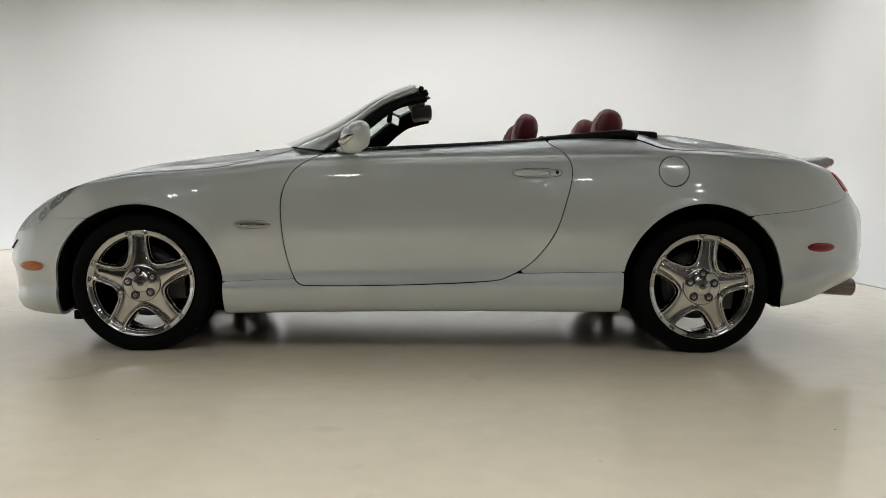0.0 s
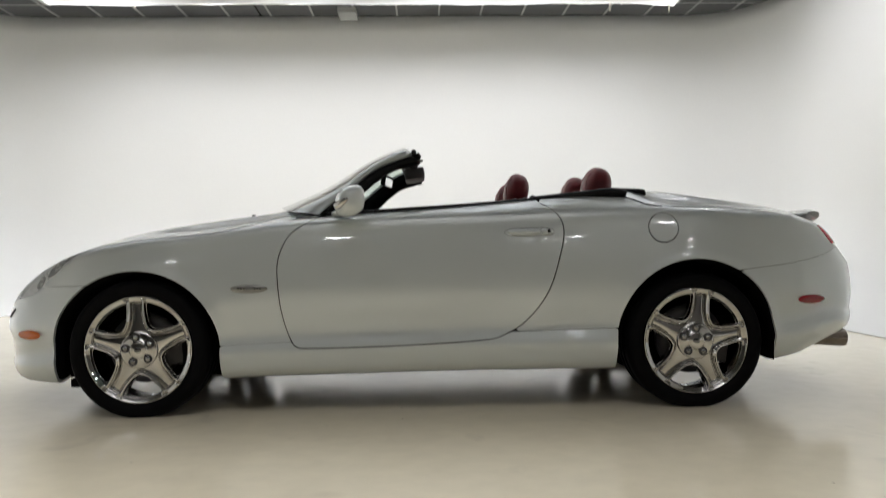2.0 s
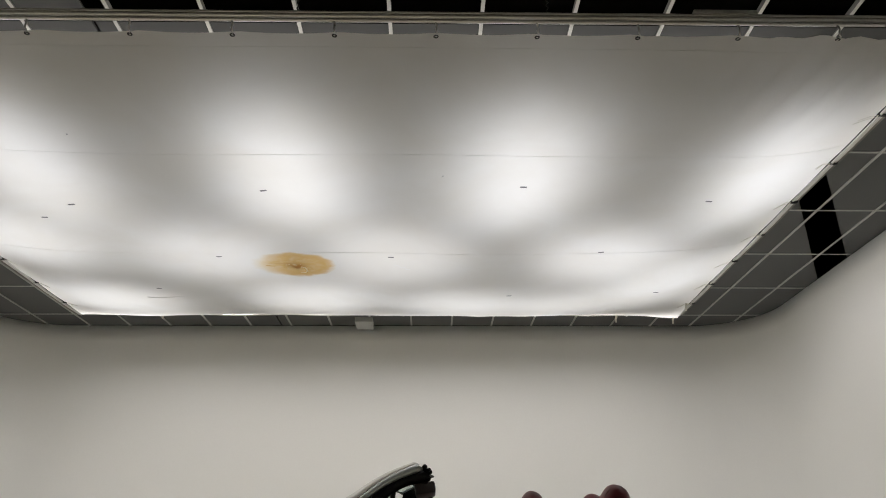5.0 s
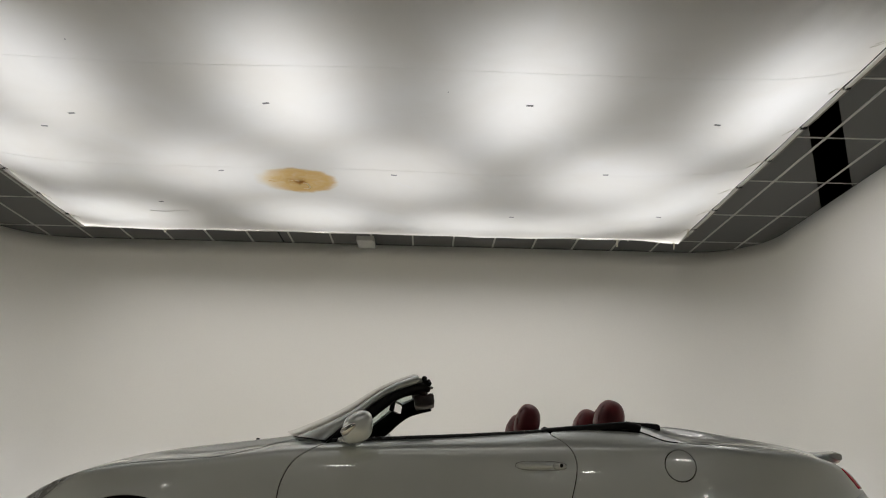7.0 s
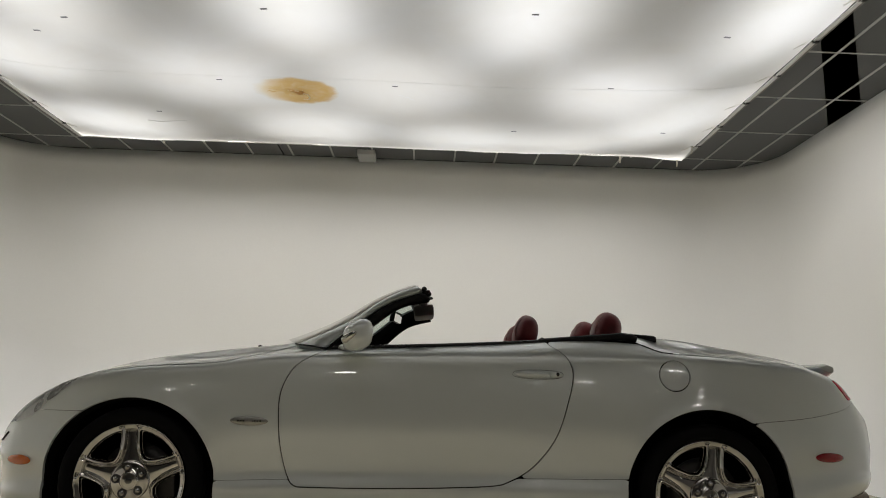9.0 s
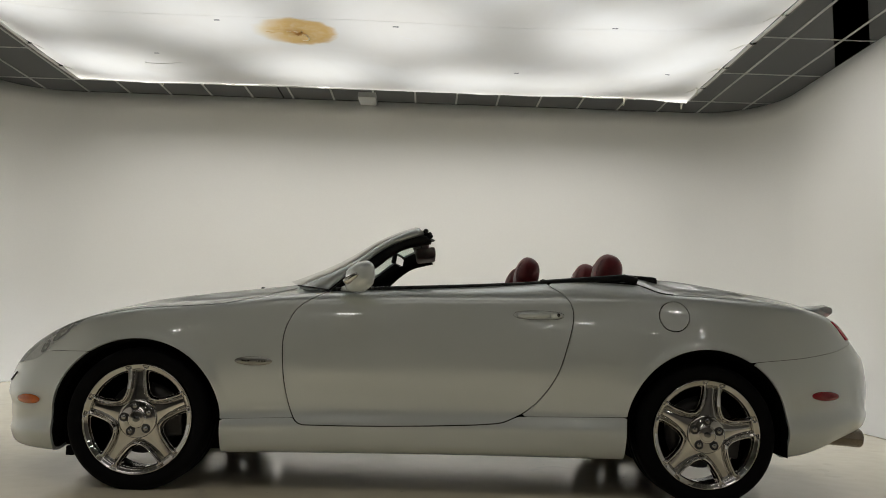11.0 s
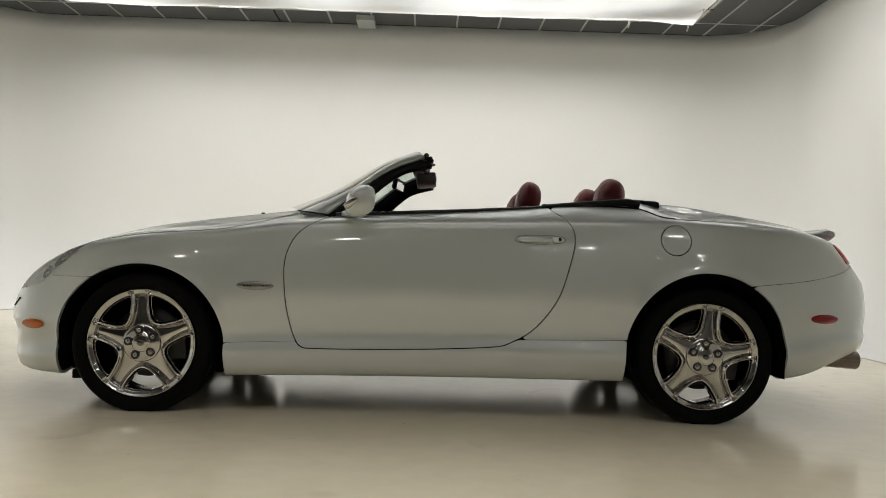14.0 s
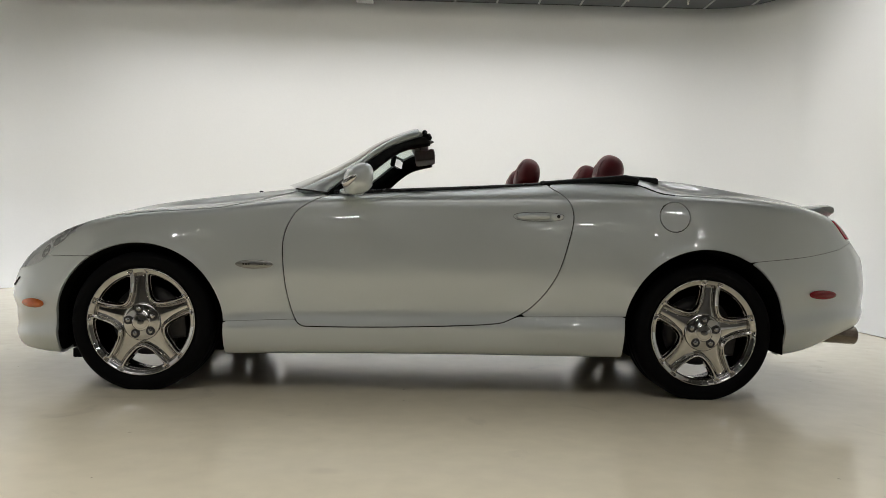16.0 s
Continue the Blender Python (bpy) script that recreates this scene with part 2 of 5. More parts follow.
def cloth_material():
    """Thin white diffusion cloth, lit through from above, with a rust-brown water stain."""
    m = bpy.data.materials.new("diffusion_cloth")
    m.use_nodes = True
    n, l = m.node_tree.nodes, m.node_tree.links
    n.remove(n["Principled BSDF"])
    tc = n.new("ShaderNodeTexCoord")
    mp = n.new("ShaderNodeMapping")
    mp.inputs["Location"].default_value = (1.36, -2.735, 0)
    l.new(tc.outputs["Object"], mp.inputs["Vector"])
    sc = n.new("ShaderNodeVectorMath")
    sc.operation = "MULTIPLY"
    sc.inputs[1].default_value = (1 / 0.425, 1 / 0.335, 0)
    l.new(mp.outputs[0], sc.inputs[0])
    wob = n.new("ShaderNodeTexNoise")
    wob.inputs["Scale"].default_value, wob.inputs["Detail"].default_value = 7.0, 8
    l.new(tc.outputs["Object"], wob.inputs["Vector"])
    ln = n.new("ShaderNodeVectorMath")
    ln.operation = "LENGTH"
    l.new(sc.outputs[0], ln.inputs[0])
    ad = n.new("ShaderNodeMath")
    ad.operation = "MULTIPLY_ADD"
    ad.inputs[1].default_value, ad.inputs[2].default_value = 0.36, -0.14
    l.new(wob.outputs["Fac"], ad.inputs[0])
    su = n.new("ShaderNodeMath")
    su.operation = "ADD"
    l.new(ln.outputs["Value"], su.inputs[0])
    l.new(ad.outputs[0], su.inputs[1])
    # two edges: a crisp one with a darker rim, and a feathered one on the side where the water ran out
    ramps = []
    for steps in (((0.0, (0.40, 0.23, 0.07)), (0.10, (0.56, 0.36, 0.13)), (0.30, (0.67, 0.46, 0.19)), (0.60, (0.69, 0.48, 0.21)), (0.80, (0.67, 0.45, 0.18)), (0.90, (0.69, 0.51, 0.28)), (0.99, (0.77, 0.72, 0.63)), (1.05, (0.80, 0.80, 0.78))),
                  ((0.0, (0.42, 0.25, 0.08)), (0.12, (0.60, 0.40, 0.16)), (0.36, (0.68, 0.48, 0.21)), (0.56, (0.71, 0.55, 0.30)), (0.72, (0.76, 0.66, 0.48)), (0.88, (0.78, 0.74, 0.65)), (1.05, (0.80, 0.80, 0.78)))):
        r = n.new("ShaderNodeValToRGB")
        e = r.color_ramp.elements
        e[0].position, e[0].color = steps[0][0], (*steps[0][1], 1)
        e[1].position, e[1].color = steps[-1][0] / 1.1, (*steps[-1][1], 1)
        for p, c in steps[1:-1]:
            e.new(p / 1.1).color = (*c, 1)
        ramps.append(r)
    fit = n.new("ShaderNodeMath")
    fit.operation = "MULTIPLY"
    fit.inputs[1].default_value = 1 / 1.1
    l.new(su.outputs[0], fit.inputs[0])
    for r in ramps:
        l.new(fit.outputs[0], r.inputs[0])
    xyz = n.new("ShaderNodeSeparateXYZ")
    l.new(sc.outputs[0], xyz.inputs[0])
    side = n.new("ShaderNodeMapRange")
    side.inputs["From Min"].default_value, side.inputs["From Max"].default_value = -0.15, -0.75
    l.new(xyz.outputs["X"], side.inputs["Value"])
    spread = n.new("ShaderNodeMix")
    spread.data_type = "RGBA"
    l.new(side.outputs[0], spread.inputs["Factor"])
    l.new(ramps[0].outputs[0], spread.inputs["A"])
    l.new(ramps[1].outputs[0], spread.inputs["B"])
    # mottling inside the stain
    mott = n.new("ShaderNodeTexNoise")
    mott.inputs["Scale"].default_value, mott.inputs["Detail"].default_value, mott.inputs["Distortion"].default_value = 9.0, 8, 1.2
    l.new(tc.outputs["Object"], mott.inputs["Vector"])
    lift = n.new("ShaderNodeMapRange")
    lift.inputs["From Min"].default_value, lift.inputs["From Max"].default_value = 0.42, 0.72
    lift.inputs["To Max"].default_value = 0.32
    l.new(mott.outputs["Fac"], lift.inputs["Value"])
    r = n.new("ShaderNodeMix")
    r.data_type = "RGBA"
    r.inputs["B"].default_value = (0.79, 0.74, 0.62, 1)
    core = n.new("ShaderNodeMapRange")
    core.inputs["From Min"].default_value, core.inputs["From Max"].default_value = 0.95, 0.60
    l.new(su.outputs[0], core.inputs["Value"])
    part_of = n.new("ShaderNodeMath")
    part_of.operation = "MULTIPLY"
    l.new(lift.outputs[0], part_of.inputs[0])
    l.new(core.outputs[0], part_of.inputs[1])
    l.new(part_of.outputs[0], r.inputs["Factor"])
    l.new(spread.outputs["Result"], r.inputs["A"])
    di, tl, mx = n.new("ShaderNodeBsdfDiffuse"), n.new("ShaderNodeBsdfTranslucent"), n.new("ShaderNodeMixShader")
    mx.inputs[0].default_value = 0.70
    # weave and age: broad yellowed blotches and faint threads
    blot = n.new("ShaderNodeTexNoise")
    blot.inputs["Scale"].default_value, blot.inputs["Detail"].default_value, blot.inputs["Distortion"].default_value = 1.1, 7, 0.6
    l.new(tc.outputs["Object"], blot.inputs["Vector"])
    tone = n.new("ShaderNodeValToRGB")
    tone.color_ramp.elements[0].position, tone.color_ramp.elements[1].position = 0.32, 0.68
    tone.color_ramp.elements[0].color, tone.color_ramp.elements[1].color = (0.94, 0.925, 0.895, 1), (1.0, 1.0, 1.0, 1)
    l.new(blot.outputs["Fac"], tone.inputs[0])
    both = n.new("ShaderNodeMix")
    both.data_type, both.blend_type = "RGBA", "MULTIPLY"
    both.inputs["Factor"].default_value = 1.0
    l.new(r.outputs["Result"], both.inputs["A"])
    l.new(tone.outputs[0], both.inputs["B"])
    warm = n.new("ShaderNodeMix")
    warm.data_type, warm.blend_type = "RGBA", "MULTIPLY"
    warm.inputs["Factor"].default_value = 1.0
    warm.inputs["B"].default_value = (1.0, 0.965, 0.895, 1)
    l.new(both.outputs["Result"], warm.inputs["A"])
    l.new(warm.outputs["Result"], di.inputs[0])
    l.new(both.outputs["Result"], tl.inputs[0])
    l.new(di.outputs[0], mx.inputs[1])
    l.new(tl.outputs[0], mx.inputs[2])
    l.new(mx.outputs[0], n["Material Output"].inputs["Surface"])
    return m


WALL, FLOOR, SILK = wall_material(), floor_material(), cloth_material()
TILE = mat("dark_grey_ceiling_tile", (0.080, 0.083, 0.083), 0.8, vary=0.12, scale=1.2, fine=300, bump=0.2)
# bars are white like OPENBAR; the cloth's shade is put into this grey
TBAR = mat("shaded_ceiling_bar", (0.36, 0.36, 0.35), 0.5, vary=0.08)
RAIL = mat("aluminium_rail", (0.62, 0.62, 0.60), 0.32, metal=0.75, vary=0.12)
RAILDARK = mat("tarnished_rail", (0.20, 0.185, 0.165), 0.5, metal=0.4, vary=0.15)
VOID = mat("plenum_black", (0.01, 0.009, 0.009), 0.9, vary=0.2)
BACKWALL = mat("grey_hall_wall", (0.30, 0.295, 0.28), 0.7, vary=0.08, scale=0.6)

# ---- mesh helpers ----


def mesh(name, verts, faces, material, parent=None, label="", smooth=True, m=None):
    me = bpy.data.meshes.new(name)
    me.from_pydata([tuple(v) for v in verts], [], [tuple(f) for f in faces])
    me.materials.append(material)
    if smooth:
        me.polygons.foreach_set("use_smooth", [True] * len(me.polygons))
    me.update()
    ob = new(name, me)
    if parent:
        ob.parent = parent
    if m is not None:
        ob.matrix_basis = m
    return tagged(ob, label)


def part(name, bm, material, parent, label="", smooth=False, m=None):
    me = bpy.data.meshes.new(name)
    bmesh.ops.recalc_face_normals(bm, faces=bm.faces)
    bm.to_mesh(me)
    bm.free()
    me.materials.append(material)
    if smooth:
        me.polygons.foreach_set("use_smooth", [True] * len(me.polygons))
        me.set_sharp_from_angle(angle=radians(38))
    ob = new(name, me)
    if parent:
        ob.parent = parent
    if m is not None:
        ob.matrix_basis = m
    return tagged(ob, label)


def box(bm, x0, x1, y0, y1, z0, z1, bevel=0.0, m=None):
    t = Matrix.Translation(((x0 + x1) / 2, (y0 + y1) / 2, (z0 + z1) / 2)) @ Matrix.Diagonal((x1 - x0, y1 - y0, z1 - z0, 1))
    got = bmesh.ops.create_cube(bm, size=1, matrix=(m or Matrix()) @ t)["verts"]
    if bevel:
        edges = list({e for v in got for e in v.link_edges})
        bmesh.ops.bevel(bm, geom=edges, offset=bevel, segments=2, profile=0.6, affect="EDGES")
    return bm


def spline(pts, x):
    """Smooth monotone curve through (x, y) pairs, at the places x."""
    a = np.array(pts, float)
    px, py = a[:, 0], a[:, 1]
    h, d = np.diff(px), np.diff(py) / np.diff(px)
    s = np.zeros(len(px))
    s[0], s[-1] = d[0], d[-1]
    for i in range(1, len(px) - 1):
        if d[i - 1] * d[i] > 0:
            w1, w2 = 2 * h[i] + h[i - 1], h[i] + 2 * h[i - 1]
            s[i] = (w1 + w2) / (w1 / d[i - 1] + w2 / d[i])
    x = np.clip(np.asarray(x, float), px[0], px[-1])
    k = np.clip(np.searchsorted(px, x) - 1, 0, len(px) - 2)
    t = (x - px[k]) / h[k]
    return (py[k] * (1 + 2 * t) * (1 - t) ** 2 + s[k] * h[k] * t * (1 - t) ** 2
            + py[k + 1] * t * t * (3 - 2 * t) + s[k + 1] * h[k] * t * t * (t - 1))


def round_loop(pts, n=12, closed=True):
    """Points along a smooth curve through pts."""
    p = [Vector(q) for q in pts]
    out, c = [], len(p)
    for i in range(c if closed else c - 1):
        g = lambda k: p[k % c] if closed else p[min(max(k, 0), c - 1)]
        a, b, d, e = g(i - 1), g(i), g(i + 1), g(i + 2)
        for s in range(n):
            t = s / n
            out.append(0.5 * (2 * b + (d - a) * t + (2 * a - 5 * b + 4 * d - e) * t * t + (3 * b - a - 3 * d + e) * t ** 3))
    if not closed:
        out.append(p[-1])
    return out


def tube(path, r, sides=8, closed=False, flat=1.0):
    """Verts and faces of a pipe along a path. flat: its height against its width."""
    p = [Vector(q) for q in path]
    n, verts, faces = len(p), [], []
    for i in range(n):
        d = (p[(i + 1) % n] - p[i - 1]) if closed else (p[min(i + 1, n - 1)] - p[max(i - 1, 0)])
        d.normalize()
        up = Vector((0, 0, 1)) if abs(d.z) < 0.95 else Vector((1, 0, 0))
        a = d.cross(up).normalized()
        b = a.cross(d)
        for k in range(sides):
            w = 2 * math.pi * k / sides
            verts.append(p[i] + r * (math.cos(w) * a + flat * math.sin(w) * b))
    for i in range(n if closed else n - 1):
        j = (i + 1) % n
        for k in range(sides):
            faces.append((i * sides + k, i * sides + (k + 1) % sides, j * sides + (k + 1) % sides, j * sides + k))
    if not closed:
        faces += [tuple(range(sides))[::-1], tuple((n - 1) * sides + k for k in range(sides))]
    return verts, faces


def lathe(profile, n=72, close=False):
    """Turns (radius, depth) pairs about the y axis; depth runs along -y."""
    verts, faces, c = [], [], len(profile)
    for i in range(n):
        w = 2 * math.pi * i / n
        verts += [(r * math.cos(w), -d, r * math.sin(w)) for r, d in profile]
    for i in range(n):
        j = (i + 1) % n
        for k in range(c if close else c - 1):
            k2 = (k + 1) % c
            faces.append((i * c + k, i * c + k2, j * c + k2, j * c + k))
    return verts, faces


def ellipsoid(bm, m, u=24, v=14):
    return bmesh.ops.create_uvsphere(bm, u_segments=u, v_segments=v, radius=1.0, matrix=m)["verts"]


# ---- the studio ----
U0, U1, V0, V1 = -6.45, 5.00, -15.0, 6.87
VS, H0, H1 = -6.0, -9.0, 8.0            # where the white side walls end, and the wider hall behind
CORNER, COVE = 1.05, 1.30


def ring(inset, n=14):
    """Plan of the white wall: left side, rounded back corners, right side."""
    r = CORNER
    u0, u1, v1 = U0 + inset, U1 - inset, V1 - inset
    out = [(u0, VS + (v1 - r - VS) * i / 24) for i in range(24)]
    out += [(u0 + r - r * math.cos(a), v1 - r + r * math.sin(a)) for a in np.linspace(0, math.pi / 2, n)]
    out += [(u0 + r + (u1 - u0 - 2 * r) * i / 24, v1) for i in range(1, 24)]
    out += [(u1 - r + r * math.sin(a), v1 - r + r * math.cos(a)) for a in np.linspace(0, math.pi / 2, n)]
    out += [(u1, v1 - r - (v1 - r - VS) * i / 24) for i in range(1, 25)]
    return out


rows, heights = [], []
for a in np.linspace(0.0, math.pi / 2, 16):
    heights.append((COVE - COVE * math.sin(a), COVE - COVE * math.cos(a)))
heights += [(0.0, COVE + (CEIL - COVE) * i / 12) for i in range(1, 13)]
heights += [(-0.12, CEIL), (-0.12, 0.0)]
verts, faces = [], []
for inset, z in heights:
    rows.append(len(verts))
    verts += [(u, v, z + (0.004 if z < 1e-6 and inset > 0 else 0)) for u, v in ring(inset)]
c = len(ring(0))
for a, b in zip(rows, rows[1:]):
    faces += [(a + i, a + i + 1, b + i + 1, b + i) for i in range(c - 1)]
wall = mesh("wall_cyclorama", verts, faces, WALL, m=ROOM)
tagged(wall, "white painted studio wall curving into the floor with rounded corners", "wall", kind="structure")

bm = bmesh.new()
bmesh.ops.create_grid(bm, x_segments=40, y_segments=44, size=1.0, matrix=pose((H0 + H1) / 2, (V0 + V1) / 2, 0) @ Matrix.Diagonal(((H1 - H0) / 2, (V1 - V0) / 2, 1, 1)))
floor = part("floor", bm, FLOOR, None, m=ROOM)
tagged(floor, "cream sealed studio floor, glossy with faint scuffs", "floor", kind="structure")

bm = bmesh.new()
box(bm, H0 - 0.12, H1 + 0.12, V0 - 0.2, V0, 0, CEIL)
for a, b, e, f in ((H0 - 0.12, H0, V0, VS), (H1, H1 + 0.12, V0, VS), (H0 - 0.12, U0 - 0.12, VS, VS + 0.12), (U1 + 0.12, H1 + 0.12, VS, VS + 0.12)):
    box(bm, a, b, e, f, 0, CEIL)
tagged(part("wall_hall", bm, BACKWALL, None, m=ROOM), "plain grey hall wall behind the open studio side", "wall", kind="structure")

# tile ceiling: a grid of bars 0.61 by 1.22 m with dark tiles, some of them missing over the open plenum
TU, TV = 0.6104, 1.2175
UG = [4.004 + TU * k for k in range(-21, 7)]
VG = [6.286 - TV * k for k in range(17, -1, -1)]


def missing(u, v):
    return -2.25 < u < 3.30 and -3.2 < v < -0.30


bm = bmesh.new()
ue, ve = sorted([H0, -2.25, H1] + [u for u in UG if H0 < u < H1]), sorted([V0, -0.30, V1] + [v for v in VG if V0 < v < V1])
for a, b in zip(ue, ue[1:]):
    for e, f in zip(ve, ve[1:]):
        if not missing((a + b) / 2, (e + f) / 2) and (f < VS + 0.9 or (a > U0 - 0.7 and b < U1 + 0.7)):
            box(bm, a + 0.012, b - 0.012, e + 0.012, f - 0.012, CEIL + 0.004, CEIL + 0.02)
tagged(part("ceiling", bm, TILE, None, m=ROOM), "dark grey suspended tile ceiling with open fields", "ceiling", kind="structure")
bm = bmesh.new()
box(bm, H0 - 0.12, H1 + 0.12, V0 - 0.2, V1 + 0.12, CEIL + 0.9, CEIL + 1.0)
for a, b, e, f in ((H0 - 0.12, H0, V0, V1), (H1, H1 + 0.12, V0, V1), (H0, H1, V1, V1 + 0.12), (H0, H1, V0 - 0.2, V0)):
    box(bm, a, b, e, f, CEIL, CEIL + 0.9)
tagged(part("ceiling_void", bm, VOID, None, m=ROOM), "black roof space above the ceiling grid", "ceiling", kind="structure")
# lit white copy of the grid bars, laid below them in the open field
OPENBAR = mat("white_ceiling_bar", (0.80, 0.80, 0.78), 0.45, vary=0.06)
bm = bmesh.new()
for u in UG:
    if -2.9 < u < 3.3:
        box(bm, u - 0.012, u + 0.012, -3.15, -0.03, CEIL - 0.010, CEIL - 0.0065)
        box(bm, u - 0.003, u + 0.003, -3.15, -0.03, CEIL - 0.0065, CEIL + 0.032)
tagged(part("ceiling_bars_open", bm, OPENBAR, None, m=ROOM), "white metal ceiling bars across the open field", "ceiling", kind="structure")
bm = bmesh.new()
for u in UG:
    if H0 < u < H1:
        box(bm, u - 0.013, u + 0.013, V0, V1 if U0 < u < U1 else VS, CEIL - 0.006, CEIL + 0.03)
for v in VG:
    if V0 < v < V1:
        box(bm, *((H0, H1) if v < VS else (U0, U1)), v - 0.011, v + 0.011, CEIL - 0.004, CEIL + 0.028)
tagged(part("ceiling_grid", bm, TBAR, None, m=ROOM), "metal bars of the ceiling grid, greyed for shade in their colour", "ceiling", kind="structure")

# ---- stretched cloth with its rails ----
CU0, CU1, CV0, CV1 = -4.42, 3.175, -0.735, 4.95
canopy = tagged(new("ceiling_cloth"), "white diffusion cloth stretched under lamps, with a brown water stain", "ceiling cloth")
canopy.matrix_basis = ROOM


def edge_u(v):
    """The outer edge of the cloth runs slightly askew."""
    return CU1 + 0.004 * v


def cloth_at(u, v):
    """Height of the cloth: it hangs a little in the middle and ripples."""
    a, c = min(u - CU0, edge_u(v) - u), min(v - CV0, CV1 - v)
    sag = 0.175 * (1 - math.exp(-a / 0.5)) * (1 - math.exp(-c / 0.5))
    sag += 0.030 * noise.noise((u * 0.6, v * 0.6, 3.0)) * min(1, a, c)
    # scallops between the side clamps, uneven droop along the far edge
    sag += 0.007 * math.exp(-max(a, 0) / 0.22) * abs(math.sin(math.pi * (v - CV0 - 0.15) / 0.72))
    sag += 0.045 * math.exp(-max(CV1 - v, 0) / 0.30) * max(0.0, 0.35 + noise.noise((u * 0.75, 2.2, 5.0)))
    # slack folds towards the front corner, pulled by the hooks
    fold = math.exp(-((u - 2.6) / 0.5) ** 2 - ((v + 0.45) / 0.4) ** 2)
    sag += 0.020 * fold * math.sin(26 * (u + 0.35 * v))
    for k, s in ((0.62, 0.7), (1.24, 0.9), (2.0, 0.6)):
        sag += 0.012 * s * math.exp(-(((u - k) - 0.35 * (v + 0.9)) / 0.035) ** 2) * math.exp(-(v + 0.9) / 0.5)
    return CLOTH - sag


nu, nv = 150, 110
verts, faces = [], []
for j in range(nv + 1):
    for i in range(nu + 1):
        a, b = i / nu, j / nv
        v = CV0 + (CV1 - CV0) * b
        u = CU0 + (edge_u(v) - CU0) * a
        edge = min(a, 1 - a) * 7.4, min(b, 1 - b) * 5.33
        scal = 0.018 * abs(math.sin(math.pi * (u + 0.55) / 0.59)) * math.exp(-edge[1] / 0.10)
        if b > 0.5:
            scal *= 1.3 * (0.5 + noise.noise((u * 0.8, 7, 1)))
        verts.append((u, v + scal * (1 if b < 0.5 else -1), cloth_at(u, v)))
for j in range(nv):
    for i in range(nu):
        k = j * (nu + 1) + i
        faces.append((k, k + nu + 1, k + nu + 2, k + 1))
mesh("cloth", verts, faces, SILK, canopy)

# ---- the car ----
car = tagged(new("convertible_car"), "pearl white two-door convertible, roof folded away, red leather seats, chrome wheels", "car")

# lines of the half body along its length: half width, underside, shoulder height, centre height
HALF = [(-2.155, 0.0), (-2.148, 0.2), (-2.093, 0.5), (-2.021, 0.63), (-1.913, 0.745), (-1.794, 0.815), (-1.605, 0.872), (-1.317, 0.9), (-0.926, 0.899), (-0.431, 0.893), (0.173, 0.897), (0.787, 0.906), (1.307, 0.912), (1.623, 0.9), (1.836, 0.866), (1.996, 0.797), (2.104, 0.728), (2.19, 0.642), (2.255, 0.5), (2.297, 0.28), (2.313, 0.0)]
UNDER = [(-2.154, 0.342), (-2.105, 0.225), (-2.057, 0.177), (-1.969, 0.165), (-1.693, 0.16), (-1.31, 0.169), (-0.939, 0.18), (-0.524, 0.189), (0.382, 0.198), (0.937, 0.198), (1.312, 0.201), (1.691, 0.223), (1.808, 0.239), (1.978, 0.297), (2.106, 0.329), (2.203, 0.351), (2.256, 0.388), (2.314, 0.461)]
SHOULDER = [(-2.155, 0.421), (-2.089, 0.47), (-2.023, 0.524), (-1.969, 0.579), (-1.907, 0.627), (-1.806, 0.694), (-1.684, 0.754), (-1.542, 0.8), (-1.403, 0.83), (-1.215, 0.85), (-1.098, 0.858), (-0.961, 0.874), (-0.824, 0.893), (-0.656, 0.919), (-0.428, 0.93), (-0.128, 0.946), (0.255, 0.968), (0.581, 0.992), (0.837, 1.014), (0.992, 1.02), (1.055, 1.009), (1.138, 0.988), (1.305, 0.967), (1.494, 0.957), (1.78, 0.93), (1.886, 0.908), (1.977, 0.877), (2.037, 0.828), (2.112, 0.736), (2.177, 0.702), (2.231, 0.666), (2.28, 0.637), (2.313, 0.523)]
CENTRE = [(-2.155, 0.44), (-2.089, 0.494), (-2.023, 0.559), (-1.966, 0.637), (-1.895, 0.692), (-1.659, 0.808), (-1.498, 0.854), (-1.358, 0.888), (-1.218, 0.911), (-1.073, 0.933), (-0.946, 0.949), (-0.78, 0.969), (-0.613, 0.991), (-0.386, 1.009), (0.312, 1.029), (1.021, 1.058), (1.13, 1.070), (1.205, 1.072), (1.308, 1.062), (1.479, 1.034), (1.597, 1.015), (1.74, 0.994), (1.882, 0.971), (2.0, 0.944), (2.058, 0.912), (2.113, 0.799), (2.177, 0.733), (2.231, 0.692), (2.279, 0.652), (2.313, 0.533)]

NX, NP = 360, 112
xs = np.linspace(0, 1, NX)
xs = -2.155 + 4.468 * (0.62 * xs + 0.38 * (0.5 - 0.5 * np.cos(math.pi * xs)))
BEND = [p for p in SHOULDER if p[0] < 0 or p[0] > 1.2]                  # the side's upper bend runs straight under the hips
BEND = sorted(BEND + [(0.25, 0.956), (0.576, 0.965), (0.989, 0.971)])
half, under, shoulder, centre, bend = (spline(t, xs) for t in (HALF, UNDER, SHOULDER, CENTRE, BEND))


def soften(a, n=5):
    """Evens out small kinks along the body, its ends kept."""
    k = np.exp(-0.5 * (np.arange(-2 * n, 2 * n + 1) / n) ** 2)
    b = np.convolve(np.pad(a, 2 * n, mode="reflect", reflect_type="odd"), k / k.sum(), mode="valid")
    f = np.clip((np.minimum(np.arange(NX), np.arange(NX)[::-1]) - 6) / 14, 0, 1)
    return a * (1 - f) + b * f


